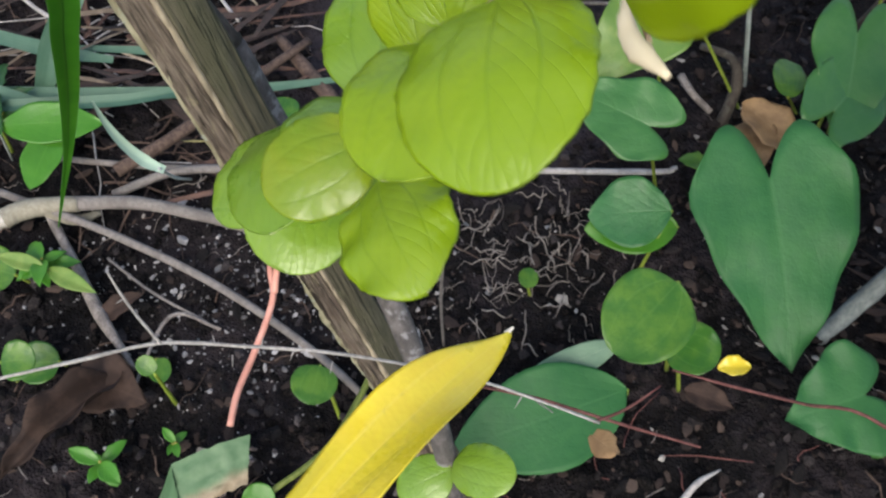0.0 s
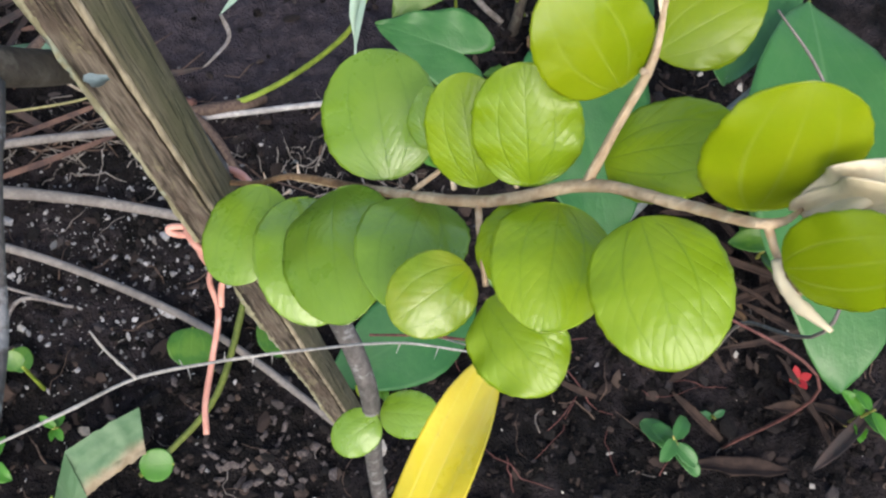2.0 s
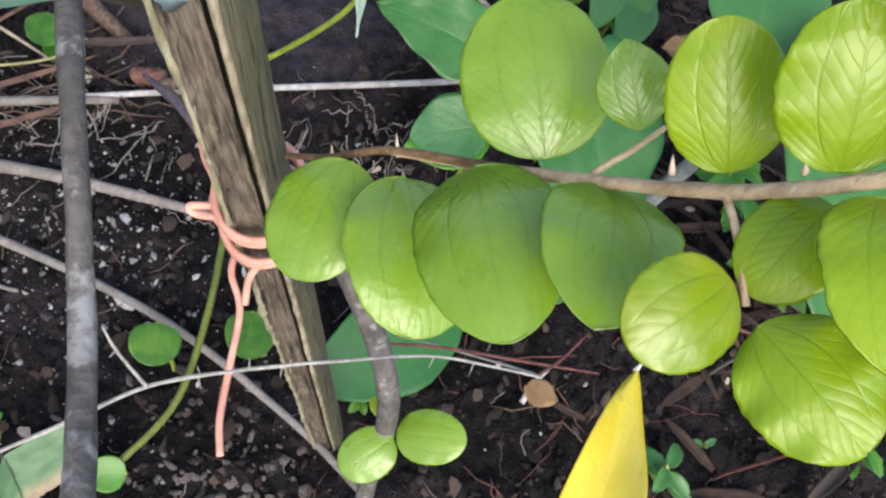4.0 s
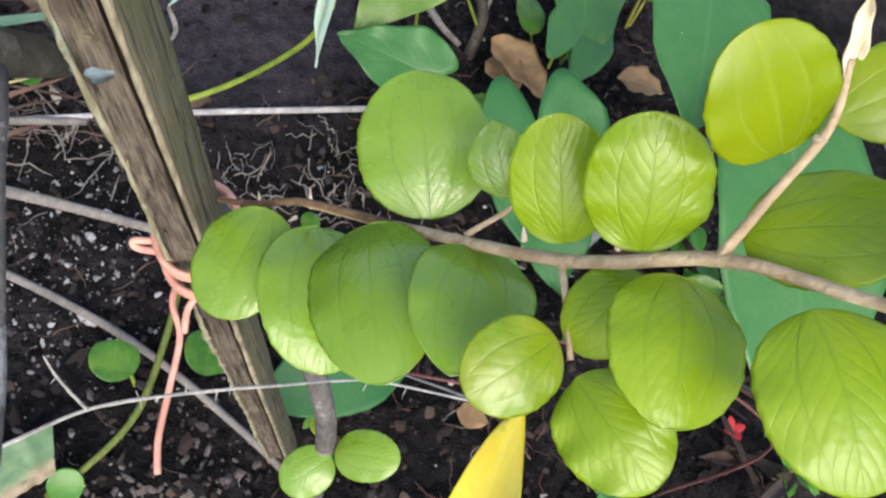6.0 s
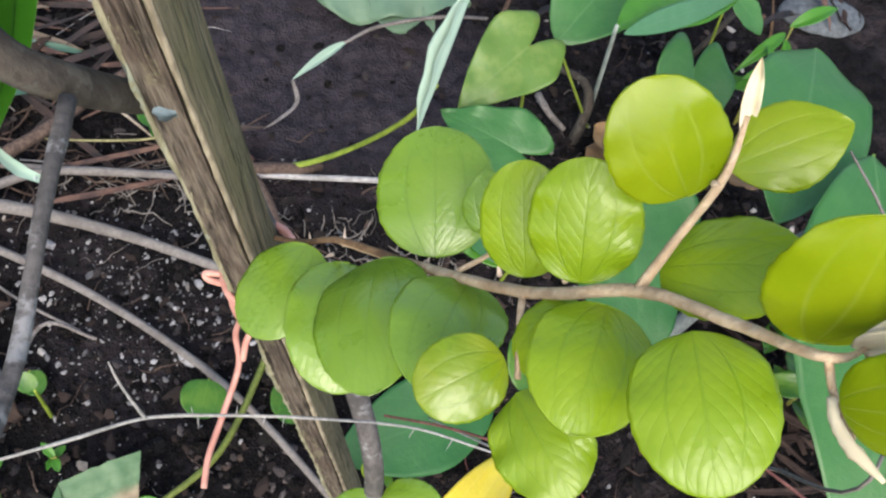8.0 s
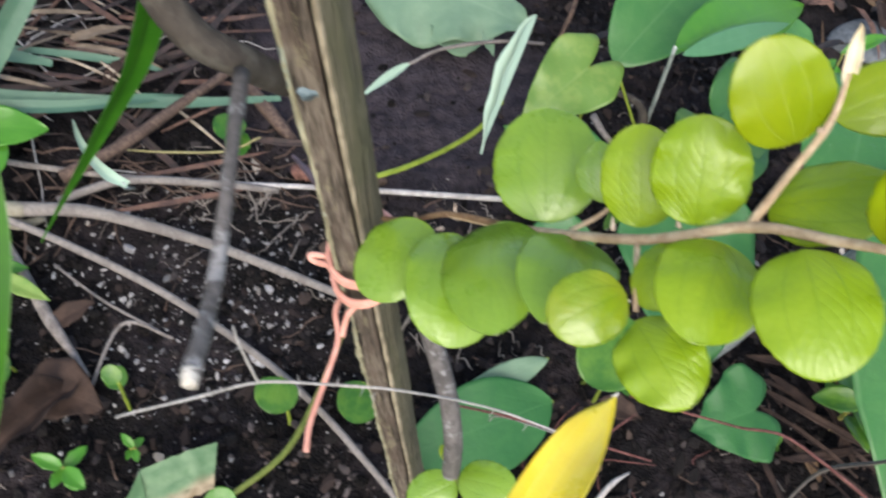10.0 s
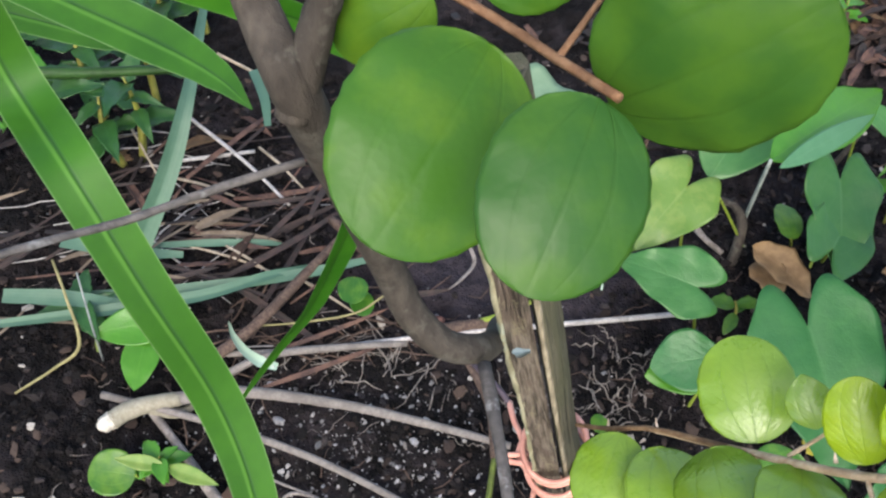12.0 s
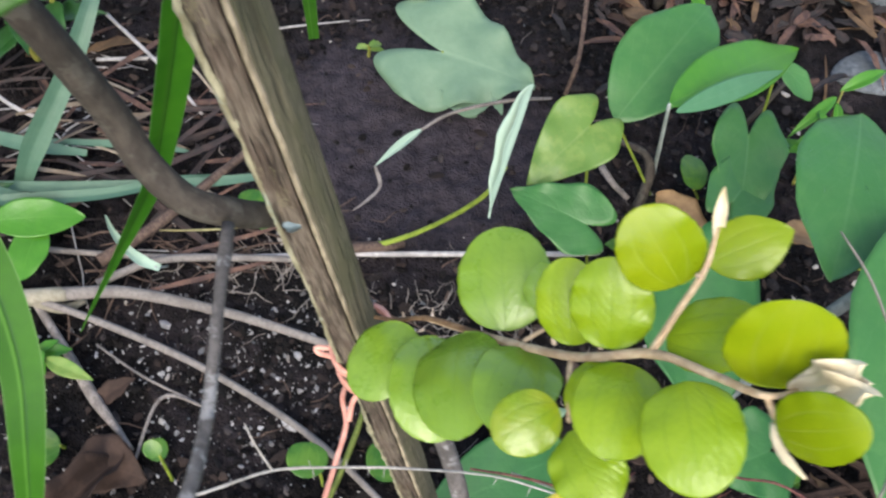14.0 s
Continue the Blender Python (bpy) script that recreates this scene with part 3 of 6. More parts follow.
# ---- the jujube: trunk, stems, leafy branch, overhead branch ----
jujube = thing("jujube_plant", "young jujube plant with round glossy green leaves tied to a stake", "plant", (0.02, 0.24, 0.0))
TRUNK = [(0.035, 0.19, -0.02), (0.012, 0.215, 0.22), (-0.004, 0.232, 0.42), (-0.036, 0.282, 0.52), (-0.080, 0.324, 0.585), (-0.100, 0.330, 0.66)]
UPPER = [(-0.100, 0.330, 0.66), (-0.1218, 0.3348, 0.6955), (-0.1364, 0.3004, 0.7375), (-0.1526, 0.2698, 0.7817), (-0.1714, 0.2611, 0.8045), (-0.1858, 0.2635, 0.8293), (-0.1941, 0.2646, 0.8605), (-0.2094, 0.2473, 0.937), (-0.219, 0.2248, 1), (-0.2261, 0.2347, 1.0203), (-0.231, 0.2467, 1.0377), (-0.2341, 0.2696, 1.057)]
bar("trunk", TRUNK, [0.0085, 0.0078, 0.0074, 0.0072, 0.0072, 0.0074], BARK_GREY, jujube, "grey lichen-spotted trunk", sides=12, rough=0.02)
bar("upper_trunk", UPPER, [0.0070, 0.0070, 0.0072, 0.0075, 0.0075, 0.0074, 0.0072, 0.0066, 0.0068, 0.0060, 0.0052, 0.0048], BARK, jujube, "smooth grey brown upper trunk", sides=14, rough=0.015)
bar("stem", [(-0.2209, 0.223, 0.994), (-0.2173, 0.2254, 1.0048), (-0.211, 0.2281, 1.0223), (-0.2049, 0.2284, 1.0417), (-0.1987, 0.2367, 1.0731)], [0.0054, 0.0056, 0.0048, 0.0042, 0.004], BARK, jujube, sides=10)
bar("twig", [(-0.153, 0.254, 0.793), (-0.1545, 0.2008, 0.8014), (-0.1572, 0.1541, 0.7979), (-0.161, 0.11, 0.816)], [0.0034, 0.0027, 0.0028, 0.0031], BARK_GREY, jujube, "bare grey twig with a pale cut end", sides=8, rough=0.1)
bar("cut_end", [(-0.161, 0.1125, 0.8155), (-0.161, 0.107, 0.8165)], [0.0031, 0.0025], LIGHT_BARK, jujube, "pale cut twig end", sides=8)
bar("twig", [(-0.2184, 0.1952, 1.0059), (-0.2389, 0.1862, 1.009), (-0.2572, 0.176, 1.013), (-0.2744, 0.1626, 1.0232), (-0.3007, 0.1421, 1.0374)], [0.0011, 0.0011, 0.0010, 0.0009, 0.0008], BARK_GREY, jujube, sides=7, rough=0.1)

# leafy branch towards the lens
TH, F1, F2, FE = (-0.050, 0.258, 0.690), (-0.003, 0.172, 0.804), (0.015, 0.149, 0.849), (0.027, 0.105, 0.904)
SPINE = [(-0.0865, 0.308, 0.6108), (-0.0649, 0.2813, 0.6484), TH, (-0.026, 0.2222, 0.7326), F1, F2, (0.0228, 0.1251, 0.8787), FE, (0.0433, 0.1101, 0.8987)]
branch = bar("leafy_branch", SPINE[2:], [0.0016, 0.0019, 0.0021, 0.0019, 0.0016, 0.0012, 0.0003], TWIG, jujube, "downy pinkish brown branch", sides=10, rough=0.09, steps=8)
bar("branch_base", SPINE[:4], [0.0014, 0.0015, 0.0016, 0.0018], BRANCH_BASE, branch, "thin brown branch base", sides=10, rough=0.09, steps=8)
F3 = (0.028, 0.163, 0.886)
bar("side_twig", [F2, near(F2, F3, 0.5), F3, (0.0333, 0.175, 0.895)], [0.0016, 0.0013, 0.0012, 0.0009], TWIG, branch, sides=8)
bar("side_twig", [F1, (-0.0072, 0.1567, 0.8067), (-0.0087, 0.142, 0.8025)], [0.0012, 0.0011, 0.0010], TWIG, branch, sides=8)
bar("side_twig", [(-0.0135, 0.2019, 0.7631), (-0.0035, 0.2035, 0.7727), (0.0007, 0.2027, 0.7855)], [0.0011, 0.001, 0.0008], TWIG, branch, sides=8)
bar("side_twig", [FE, (0.0318, 0.0997, 0.8954), (0.0316, 0.0893, 0.8976)], [0.0011, 0.0009, 0.0004], TWIG, branch, sides=8)


def facing(base, tip, eye, lift=0.25, sway=0.0):
    """A leaf's upward side: mostly towards eye, lifted to the sky, swayed to one side."""
    mid = (Vector(base) + Vector(tip)) / 2
    n = (Vector(eye) - mid).normalized()
    return n + Vector((0, 0, lift)) + Vector((sway, 0, 0))


EYE_A, EYE_B = (-0.094, 0.047, 1.061), (-0.19, 0.026, 1.188)


def branch_leaf(base, tip, width, mat, lift=0.3, sway=0.0, seed=0, cup=-0.09, arch=0.09, wave=0.015, parent=None, eye=EYE_A, label="", normal=None, **more):
    more = {"groove": 0.0035, "nu": 14, "nv": 26, "teeth": 0.011, **more}
    return leaf("leaf", base, tip, width, normal or facing(base, tip, eye, lift, sway), mat, JUJUBE_BACK, parent or branch, label, cup=cup, arch=arch, wave=wave, seed=seed, **more)


branch_leaf((-0.0624, 0.2655, 0.6724), (-0.0894, 0.2219, 0.6618), 0.0431, JUJUBE, seed=1, normal=(-0.314, -0.036, 0.949))
branch_leaf((-0.045, 0.2477, 0.6863), (-0.0553, 0.1849, 0.693), 0.0521, JUJUBE, seed=2, arch=0.10, droop=0.13, normal=(0.078, 0.093, 0.993))
branch_leaf((-0.0379, 0.2225, 0.7359), (-0.0521, 0.1607, 0.7599), 0.0461, JUJUBE, seed=3, arch=0.10, droop=0.13, normal=(-0.349, 0.408, 0.844))
branch_leaf((-0.0109, 0.1943, 0.7666), (-0.0352, 0.1521, 0.7836), 0.0412, JUJUBE, seed=4, fold=0.15, arch=0.10, droop=0.13, normal=(0.083, 0.332, 0.94))
branch_leaf((-0.0137, 0.1473, 0.8081), (-0.0409, 0.1373, 0.7995), 0.0273, JUJUBE_MID, seed=5, normal=(-0.16, -0.355, 0.921))
branch_leaf((0.0116, 0.1579, 0.8202), (-0.01, 0.1444, 0.8072), 0.0246, JUJUBE_UPPER, seed=7, arch=0.10, droop=0.13, normal=(-0.499, -0.036, 0.866))
branch_leaf((0.0106, 0.1504, 0.837), (-0.0083, 0.1129, 0.8439), 0.036, JUJUBE_UPPER, seed=8, arch=0.10, droop=0.13, normal=(-0.018, 0.189, 0.982))
branch_leaf((-0.0117, 0.1353, 0.8077), (-0.0025, 0.1021, 0.8154), 0.031, JUJUBE_UPPER, seed=9, wave=0.04, arch=0.10, droop=0.13, normal=(-0.529, 0.05, 0.847))
branch_leaf((0.0149, 0.1255, 0.8733), (0.0105, 0.0859, 0.8747), 0.0352, JUJUBE_UPPER, seed=10, arch=0.10, droop=0.13, normal=(-0.365, 0.075, 0.928))
branch_leaf((-0.0175, 0.2179, 0.7453), (-0.0142, 0.2714, 0.7618), 0.0496, JUJUBE, seed=11, normal=(-0.303, -0.265, 0.915))
branch_leaf((-0.0004, 0.208, 0.7758), (-0.0045, 0.2304, 0.7902), 0.0231, JUJUBE, seed=12, shape="oval", normal=(-0.45, -0.5, 0.74))
branch_leaf((-0.0015, 0.1765, 0.8055), (-0.0045, 0.206, 0.8307), 0.0305, JUJUBE_UPPER, seed=13, normal=(-0.47, -0.52, 0.71))
branch_leaf((0.0054, 0.1603, 0.8325), (0.0048, 0.1859, 0.8609), 0.034, JUJUBE_UPPER, seed=14, wave=0.035, normal=(-0.412, -0.683, 0.604))
branch_leaf((0.0218, 0.1627, 0.8764), (0.0009, 0.1776, 0.9044), 0.0315, JUJUBE_YOUNG, seed=15, cup=-0.03, normal=(-0.09, -0.905, 0.415))
branch_leaf((0.0287, 0.1645, 0.8874), (0.0555, 0.167, 0.9039), 0.0235, JUJUBE_YOUNG, seed=16, shape="oval", normal=(-0.475, -0.326, 0.817))
branch_leaf((0.0205, 0.1532, 0.8547), (0.0465, 0.1378, 0.8817), 0.030, JUJUBE_UPPER, seed=17, normal=(-0.722, 0.069, 0.688))
branch_leaf((0.0369, 0.1153, 0.888), (0.0326, 0.123, 0.9309), 0.0363, JUJUBE_YOUNG, seed=18, normal=(-0.321, -0.937, 0.137))
branch_leaf((0.0281, 0.0953, 0.901), (0.0408, 0.0836, 0.9285), 0.0227, JUJUBE_YOUNG, seed=19, normal=(-0.75, -0.35, 0.2))
# downy folded buds
leaf("bud", (0.0329, 0.1713, 0.8905), (0.0341, 0.1846, 0.9066), 0.0055, facing((0.0329, 0.1713, 0.8905), (0.0341, 0.1846, 0.9066), EYE_A), BUD, BUD, branch, "pale downy folded bud", shape="oval", fold=0.55, wave=0.22, ruffle=2.3, nu=7, nv=18, seed=49)
for base, tip, wid, seed in (((0.0395, 0.1080, 0.8995), (0.0447, 0.0925, 0.9295), 0.0150, 3), ((0.0400, 0.1085, 0.8995), (0.0465, 0.1030, 0.9270), 0.0140, 8), ((0.0415, 0.1060, 0.9030), (0.0485, 0.0980, 0.9250), 0.0110, 11)):
    leaf("bud", base, tip, wid, facing(base, tip, EYE_A), BUD, BUD, branch, "pale downy folded bud", shape="oval", fold=0.6, wave=0.20, ruffle=1.7, thick=0.0011, nu=8, nv=20, seed=seed)
bar("bud", [(0.0302, 0.0990, 0.8965), (0.0292, 0.0930, 0.8968), (0.0298, 0.0860, 0.8990), (0.0318, 0.0790, 0.9020)], [0.0010, 0.0014, 0.0016, 0.0005], BUD, branch, "pale downy folded bud", sides=10, steps=5, rough=0.14, seed=5, flat=0.7)
# thorns along the branch
rng = random.Random(5)
for px, (base, tip) in enumerate((((-0.0477, 0.2539, 0.6914), (-0.0473, 0.2622, 0.6953)), ((-0.0589, 0.2884, 0.6347), (-0.0602, 0.2892, 0.6451)), ((-0.0053, 0.1862, 0.7888), (-0.0068, 0.189, 0.7945)), ((-0.0516, 0.258, 0.6768), (-0.0559, 0.255, 0.6793)), ((0.0046, 0.1655, 0.8234), (0.0025, 0.1658, 0.8274)), ((0.0258, 0.1622, 0.8834), (0.026, 0.1595, 0.886)))):
    bar("thorn", [base, near(base, tip, 0.5), tip], [0.0011, 0.0007, 0.0001], PALE_THORN, branch, "pale pointed thorn", sides=6, steps=3)

# overhead branch with large leaves
OVER = [(-0.2085, 0.235, 1.0308), (-0.1877, 0.2243, 1.0354), (-0.1717, 0.2095, 1.034), (-0.1606, 0.1876, 1.0383), (-0.1522, 0.1699, 1.0423)]
over = bar("overhead_branch", OVER, [0.0016, 0.0014, 0.0012, 0.0012, 0.0011], RUST, jujube, "rusty brown overhead twig", sides=8)
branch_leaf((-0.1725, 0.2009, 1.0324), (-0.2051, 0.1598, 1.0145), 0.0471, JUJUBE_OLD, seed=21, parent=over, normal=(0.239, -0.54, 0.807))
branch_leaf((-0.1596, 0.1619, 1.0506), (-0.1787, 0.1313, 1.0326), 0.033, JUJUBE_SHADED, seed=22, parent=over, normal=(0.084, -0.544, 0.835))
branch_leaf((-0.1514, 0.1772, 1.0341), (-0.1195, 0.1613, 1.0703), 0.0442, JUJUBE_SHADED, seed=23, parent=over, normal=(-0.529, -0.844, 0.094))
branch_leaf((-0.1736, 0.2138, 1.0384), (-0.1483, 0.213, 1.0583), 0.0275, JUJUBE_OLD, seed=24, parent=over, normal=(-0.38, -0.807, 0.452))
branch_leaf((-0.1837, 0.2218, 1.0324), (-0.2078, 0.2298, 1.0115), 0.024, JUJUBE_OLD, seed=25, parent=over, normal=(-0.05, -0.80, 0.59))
bar("bud_stalk", [(-0.1606, 0.1876, 1.0383), (-0.1545, 0.1930, 1.0425), (-0.1485, 0.1976, 1.0479)], [0.0009, 0.0008, 0.0007], RUST, over, sides=6)
leaf("bud", (-0.1485, 0.1976, 1.0479), (-0.1393, 0.2020, 1.0564), 0.0055, facing((-0.1485, 0.1976, 1.0479), (-0.1393, 0.2020, 1.0564), EYE_B), BUD, BUD, over, "pale downy bud", shape="oval", fold=0.7, wave=0.2, nu=6, nv=14, seed=7)
# low shoots with small round leaves
shoot = bar("shoot", [(-0.004, 0.228, 0.40), (0.0053, 0.2179, 0.368), (0.0053, 0.2264, 0.3803)], [0.0015, 0.0012, 0.0009], GREEN_STEM, jujube, sides=6)
branch_leaf((0.0063, 0.2188, 0.379), (0.0465, 0.2000, 0.3991), 0.037, JUJUBE, seed=26, parent=shoot)
branch_leaf((0.0048, 0.2167, 0.373), (-0.0320, 0.2043, 0.3566), 0.036, JUJUBE, seed=27, parent=shoot)
branch_leaf((0.0016, 0.2309, 0.3804), (-0.0055, 0.2446, 0.3818), 0.012, JUJUBE_YOUNG, seed=28, parent=shoot)

# ---- salmon tie wire round stake and trunk ----
tie = thing("tie_wire", "salmon pink plastic-coated wire tied round stake and trunk", "wire", (-0.085, 0.29, 0.585))


def ring(zf, radius_a, radius_b, lean, turns, phase=0.0):
    c = STAKE_FOOT.lerp(STAKE_HEAD, zf)
    pts = []
    for k in range(int(14 * turns) + 1):
        a = 2 * math.pi * k / 14 + phase
        pts.append(c + STAKE_SIDE_DIR * (radius_a * math.cos(a)) + STAKE_FRONT * (radius_b * math.sin(a)) + STAKE_AXIS * (lean * math.cos(a) + 0.0046 * k / 14) - STAKE_FRONT * 0.006)
    return pts


bar("wire_coil", ring(0.634, 0.0225, 0.026, 0.006, 2.1), [0.0021, 0.0021], WIRE, tie, sides=8, steps=3, rough=0.02)
bar("wire_coil", ring(0.611, 0.0232, 0.027, 0.009, 1.6, 1.0), [0.0021, 0.0021], WIRE, tie, sides=8, steps=3, rough=0.02)
bar("wire_end", [(-0.0904, 0.3058, 0.5264), (-0.0989, 0.2868, 0.528), (-0.097, 0.2676, 0.5206), (-0.1065, 0.2393, 0.5101), (-0.1145, 0.2154, 0.506), (-0.117, 0.1966, 0.5036)], [0.0019, 0.0019, 0.002, 0.0019], WIRE, tie, sides=8, rough=0.02)
bar("wire_end", [(-0.1035, 0.3105, 0.5493), (-0.103, 0.3194, 0.5653), (-0.1064, 0.3343, 0.5674), (-0.1064, 0.3502, 0.5652)], [0.0021, 0.0021], WIRE, tie, sides=8, rough=0.02)
bar("wire_loop", [(-0.0828, 0.2929, 0.5659), (-0.0971, 0.3017, 0.5592), (-0.114, 0.3095, 0.5534), (-0.1167, 0.3135, 0.5552), (-0.1075, 0.3125, 0.5555), (-0.0982, 0.3141, 0.5517), (-0.0964, 0.3209, 0.5555), (-0.1023, 0.3211, 0.5549), (-0.1057, 0.3111, 0.5516), (-0.0976, 0.2964, 0.5544), (-0.08, 0.2891, 0.5591)], [0.0021, 0.0021], WIRE, tie, sides=8, rough=0.02)
bar("wire_end", [(-0.0862, 0.2796, 0.5506), (-0.0921, 0.2759, 0.5406), (-0.0947, 0.2674, 0.5283)], [0.0021, 0.0020], WIRE, tie, sides=8, rough=0.02)
bar("wire_end", [(-0.1062, 0.348, 0.565), (-0.1135, 0.363, 0.5666), (-0.1225, 0.3785, 0.5642), (-0.1299, 0.3909, 0.5601)], [0.0022, 0.0025, 0.0023, 0.0016], DARK_WIRE, tie, "dark dirty end of the wire", sides=8, rough=0.12)

# ---- yellow leaf ----
yellow = thing("yellow_leaf_plant", "long yellowing leaf with a dry brown tip on a bent stalk", "leaf", (-0.20, -0.02, 0.0))
leaf("blade", (-0.0667, 0.0482, 0.7024), (0.0281, 0.1616, 0.6805), 0.0290, facing((-0.051, 0.0708, 0.6986), (0.0281, 0.162, 0.6807), (0, 0, 1), 0.25, -0.5), YELLOW, YELLOW, yellow, shape="oval", fold=0.3, arch=0.06, wave=0.17, ruffle=1.5, nu=12, nv=30, seed=4)
bar("dry_tip", [(0.0258, 0.1602, 0.6796), (0.0288, 0.1623, 0.6809)], [0.0012, 0.0005], LIGHT_BARK, yellow, "dry whitish leaf tip", sides=6)
bar("stalk", [(-0.066, 0.049, 0.7022), (-0.16, 0.0, 0.55), (-0.20, -0.03, 0.2), (-0.20, -0.02, -0.02)], [0.0016, 0.002, 0.003, 0.004], GREEN_STEM, yellow)


# ---- leaves on stalks over the soil ----
UP = (0.0, -0.4, 1.0)


def stalked(name, label, base, tip, width, mat, foot, back=None, stem=GREEN_STEM, normal=UP, radius=0.0022, bow=(0, 0, 0.0), category="leaf", group="stalked leaves", **shape):
    """One leaf blade on its own stalk that rises from the soil at foot."""
    root = thing(name, label, category, (foot[0], foot[1], 0), group)
    leaf("blade", base, tip, width, normal, mat, back or mat, root, **shape)
    mid = (Vector(base) + Vector((foot[0], foot[1], -0.01))) / 2 + Vector(bow)
    bar("stalk", [base, mid, (foot[0], foot[1], -0.012)], [radius * 0.8, radius, radius * 1.15], stem, root, sides=7)
    return root


HEART_SHAPE = {"shape": "heart", "lobe": 0.30, "cup": 0.06, "arch": 0.05, "wave": 0.035, "nu": 12, "nv": 18, "groove": 0.002}
OVAL_SHAPE = {"shape": "oval", "cup": 0.06, "arch": 0.06, "wave": 0.03, "nu": 9, "nv": 16}
ROUND_SHAPE = {"shape": "round", "cup": 0.08, "arch": 0.03, "wave": 0.02, "nu": 8, "nv": 14}
LBL_HEART = "dark green heart-shaped leaf on a slender stalk over the soil"

stalked("heart_leaf", "large dark green heart-shaped leaf with nibbled edge over the soil", (0.3447, 0.5896, 0.2), (0.3608, 0.4131, 0.1), 0.205, HEART_DARK, (0.36, 0.62), **HEART_SHAPE, seed=31)
stalked("heart_leaf", LBL_HEART, (0.23, 0.6733, 0.19), (0.1339, 0.7267, 0.2), 0.115, HEART_MID, (0.28, 0.70), **HEART_SHAPE, seed=32)
stalked("heart_leaf", "yellowish green heart-shaped leaf with pale lobes", (0.2554, 0.819, 0.22), (0.1624, 0.7482, 0.18), 0.125, HEART_LIGHT, (0.30, 0.84), **HEART_SHAPE, seed=33)
turned_heart = stalked("heart_leaf", "greyish pale green turned leaf lying near the soil", (0.090, 1.118, 0.07), (0.2400, 1.0460, 0.06), 0.25, HEART_PALE, (0.16, 1.10), **{**HEART_SHAPE, "lobe": 0.62, "cup": -0.05, "wave": 0.06}, seed=34)
leaf("frilled_lobe", (0.118, 1.085, 0.040), (0.142, 1.012, 0.030), 0.098, (0.05, -0.35, 1), HEART_PALE, HEART_PALE, turned_heart, "crumpled lower lobe of the leaf", shape="round", cup=0.05, arch=0.1, wave=0.07, ruffle=2.0, nu=12, nv=14, seed=134)
leaf("torn_tip", (0.168, 1.045, 0.055), (0.1815, 1.002, 0.040), 0.020, (0.1, -0.4, 1), HEART_PALE, HEART_PALE, turned_heart, "small torn point of the lobe", shape="lance", wave=0.08, nu=5, nv=10, seed=135)
stalked("heart_leaf", "broad mid green leaf behind a brighter one", (0.302, 0.8466, 0.2), (0.4727, 1.0274, 0.25), 0.135, HEART_MID, (0.42, 0.86), normal=(0, -0.2, 1), **OVAL_SHAPE, seed=35)
turned = stalked("lance_leaf", "bright green pointed leaf with a bluish underside on a whitish stalk", (0.3307, 0.7735, 0.31), (0.6009, 0.96, 0.225), 0.085, BRIGHT, (0.4327, 0.9151, 0), back=HEART_PALE, stem=BLUE_STEM, normal=(-0.1, -0.35, 1), radius=0.003, shape="lance", fold=0.15, arch=0.05, cup=0.0, wave=0.03, nu=9, nv=18, seed=36)
leaf("turned_margin", (0.3303, 0.7500, 0.322), (0.5335, 0.8735, 0.270), 0.030, (-0.1, -0.55, 0.85), TURNED, TURNED, turned, "bluish turned-up leaf margin", shape="lance", arch=0.05, nu=6, nv=18, seed=90)
stalked("oval_leaf", "small mid green leaf with a notched tip", (0.5695, 0.9429, 0.215), (0.6257, 0.9037, 0.175), 0.042, HEART_MID, (0.60, 0.93), **OVAL_SHAPE, seed=37)
stalked("heart_leaf", LBL_HEART, (0.5337, 0.8742, 0.13), (0.4924, 0.7285, 0.07), 0.135, HEART_MID, (0.50, 0.80), **HEART_SHAPE, seed=38)
stalked("heart_leaf", LBL_HEART, (0.4909, 0.772, 0.1), (0.6021, 0.9035, 0.09), 0.12, HEART_MID, (0.53, 0.82), **HEART_SHAPE, seed=39)
stalked("round_leaf", "small round light green leaf on a short stem", (0.4419, 0.8042, 0.09), (0.461, 0.8782, 0.08), 0.044, DISC, (0.4967, 0.8608, 0), **ROUND_SHAPE, seed=40)
wet = stalked("broad_leaf", "very large glossy green leaf beaded with water drops", (0.5928, 0.763, 0.3), (0.4641, 0.508, 0.3), 0.15, HEART_MID, (0.72, 0.70), normal=(-0.2, -0.4, 1), **OVAL_SHAPE, seed=41)
water_nodes = Nodes("water")
WATER = water_nodes.shade((0.95, 0.97, 0.95), 0.02)
skin_node = [q for q in water_nodes.tree.nodes if q.type == 'BSDF_PRINCIPLED'][0]
skin_node.inputs["Transmission Weight"].default_value = 1.0
skin_node.inputs["IOR"].default_value = 1.33
drop_rng = random.Random(77)
blade = [o for o in wet.children if o.name.startswith("blade")][0]
skin = [v.co for v in blade.data.vertices][:len(blade.data.vertices) // 2]
for k in range(12):
    place = skin[int(len(skin) * (0.45 + 0.5 * drop_rng.random()))]
    size = drop_rng.uniform(0.001, 0.0026)
    ring_v = [place + Vector((size * s * math.cos(q * 0.785), size * s * math.sin(q * 0.785), h * size)) for s, h in ((1.0, -0.1), (0.85, 0.4), (0.45, 0.68)) for q in range(8)] + [place + Vector((0, 0, 0.75 * size))]
    ring_f = [(r * 8 + q, r * 8 + (q + 1) % 8, r * 8 + 8 + (q + 1) % 8, r * 8 + 8 + q) for r in (0, 1) for q in range(8)] + [(16 + q, 16 + (q + 1) % 8, 24) for q in range(8)]
    put("water_drop", ring_v, ring_f, WATER, wet, "clear water drop")
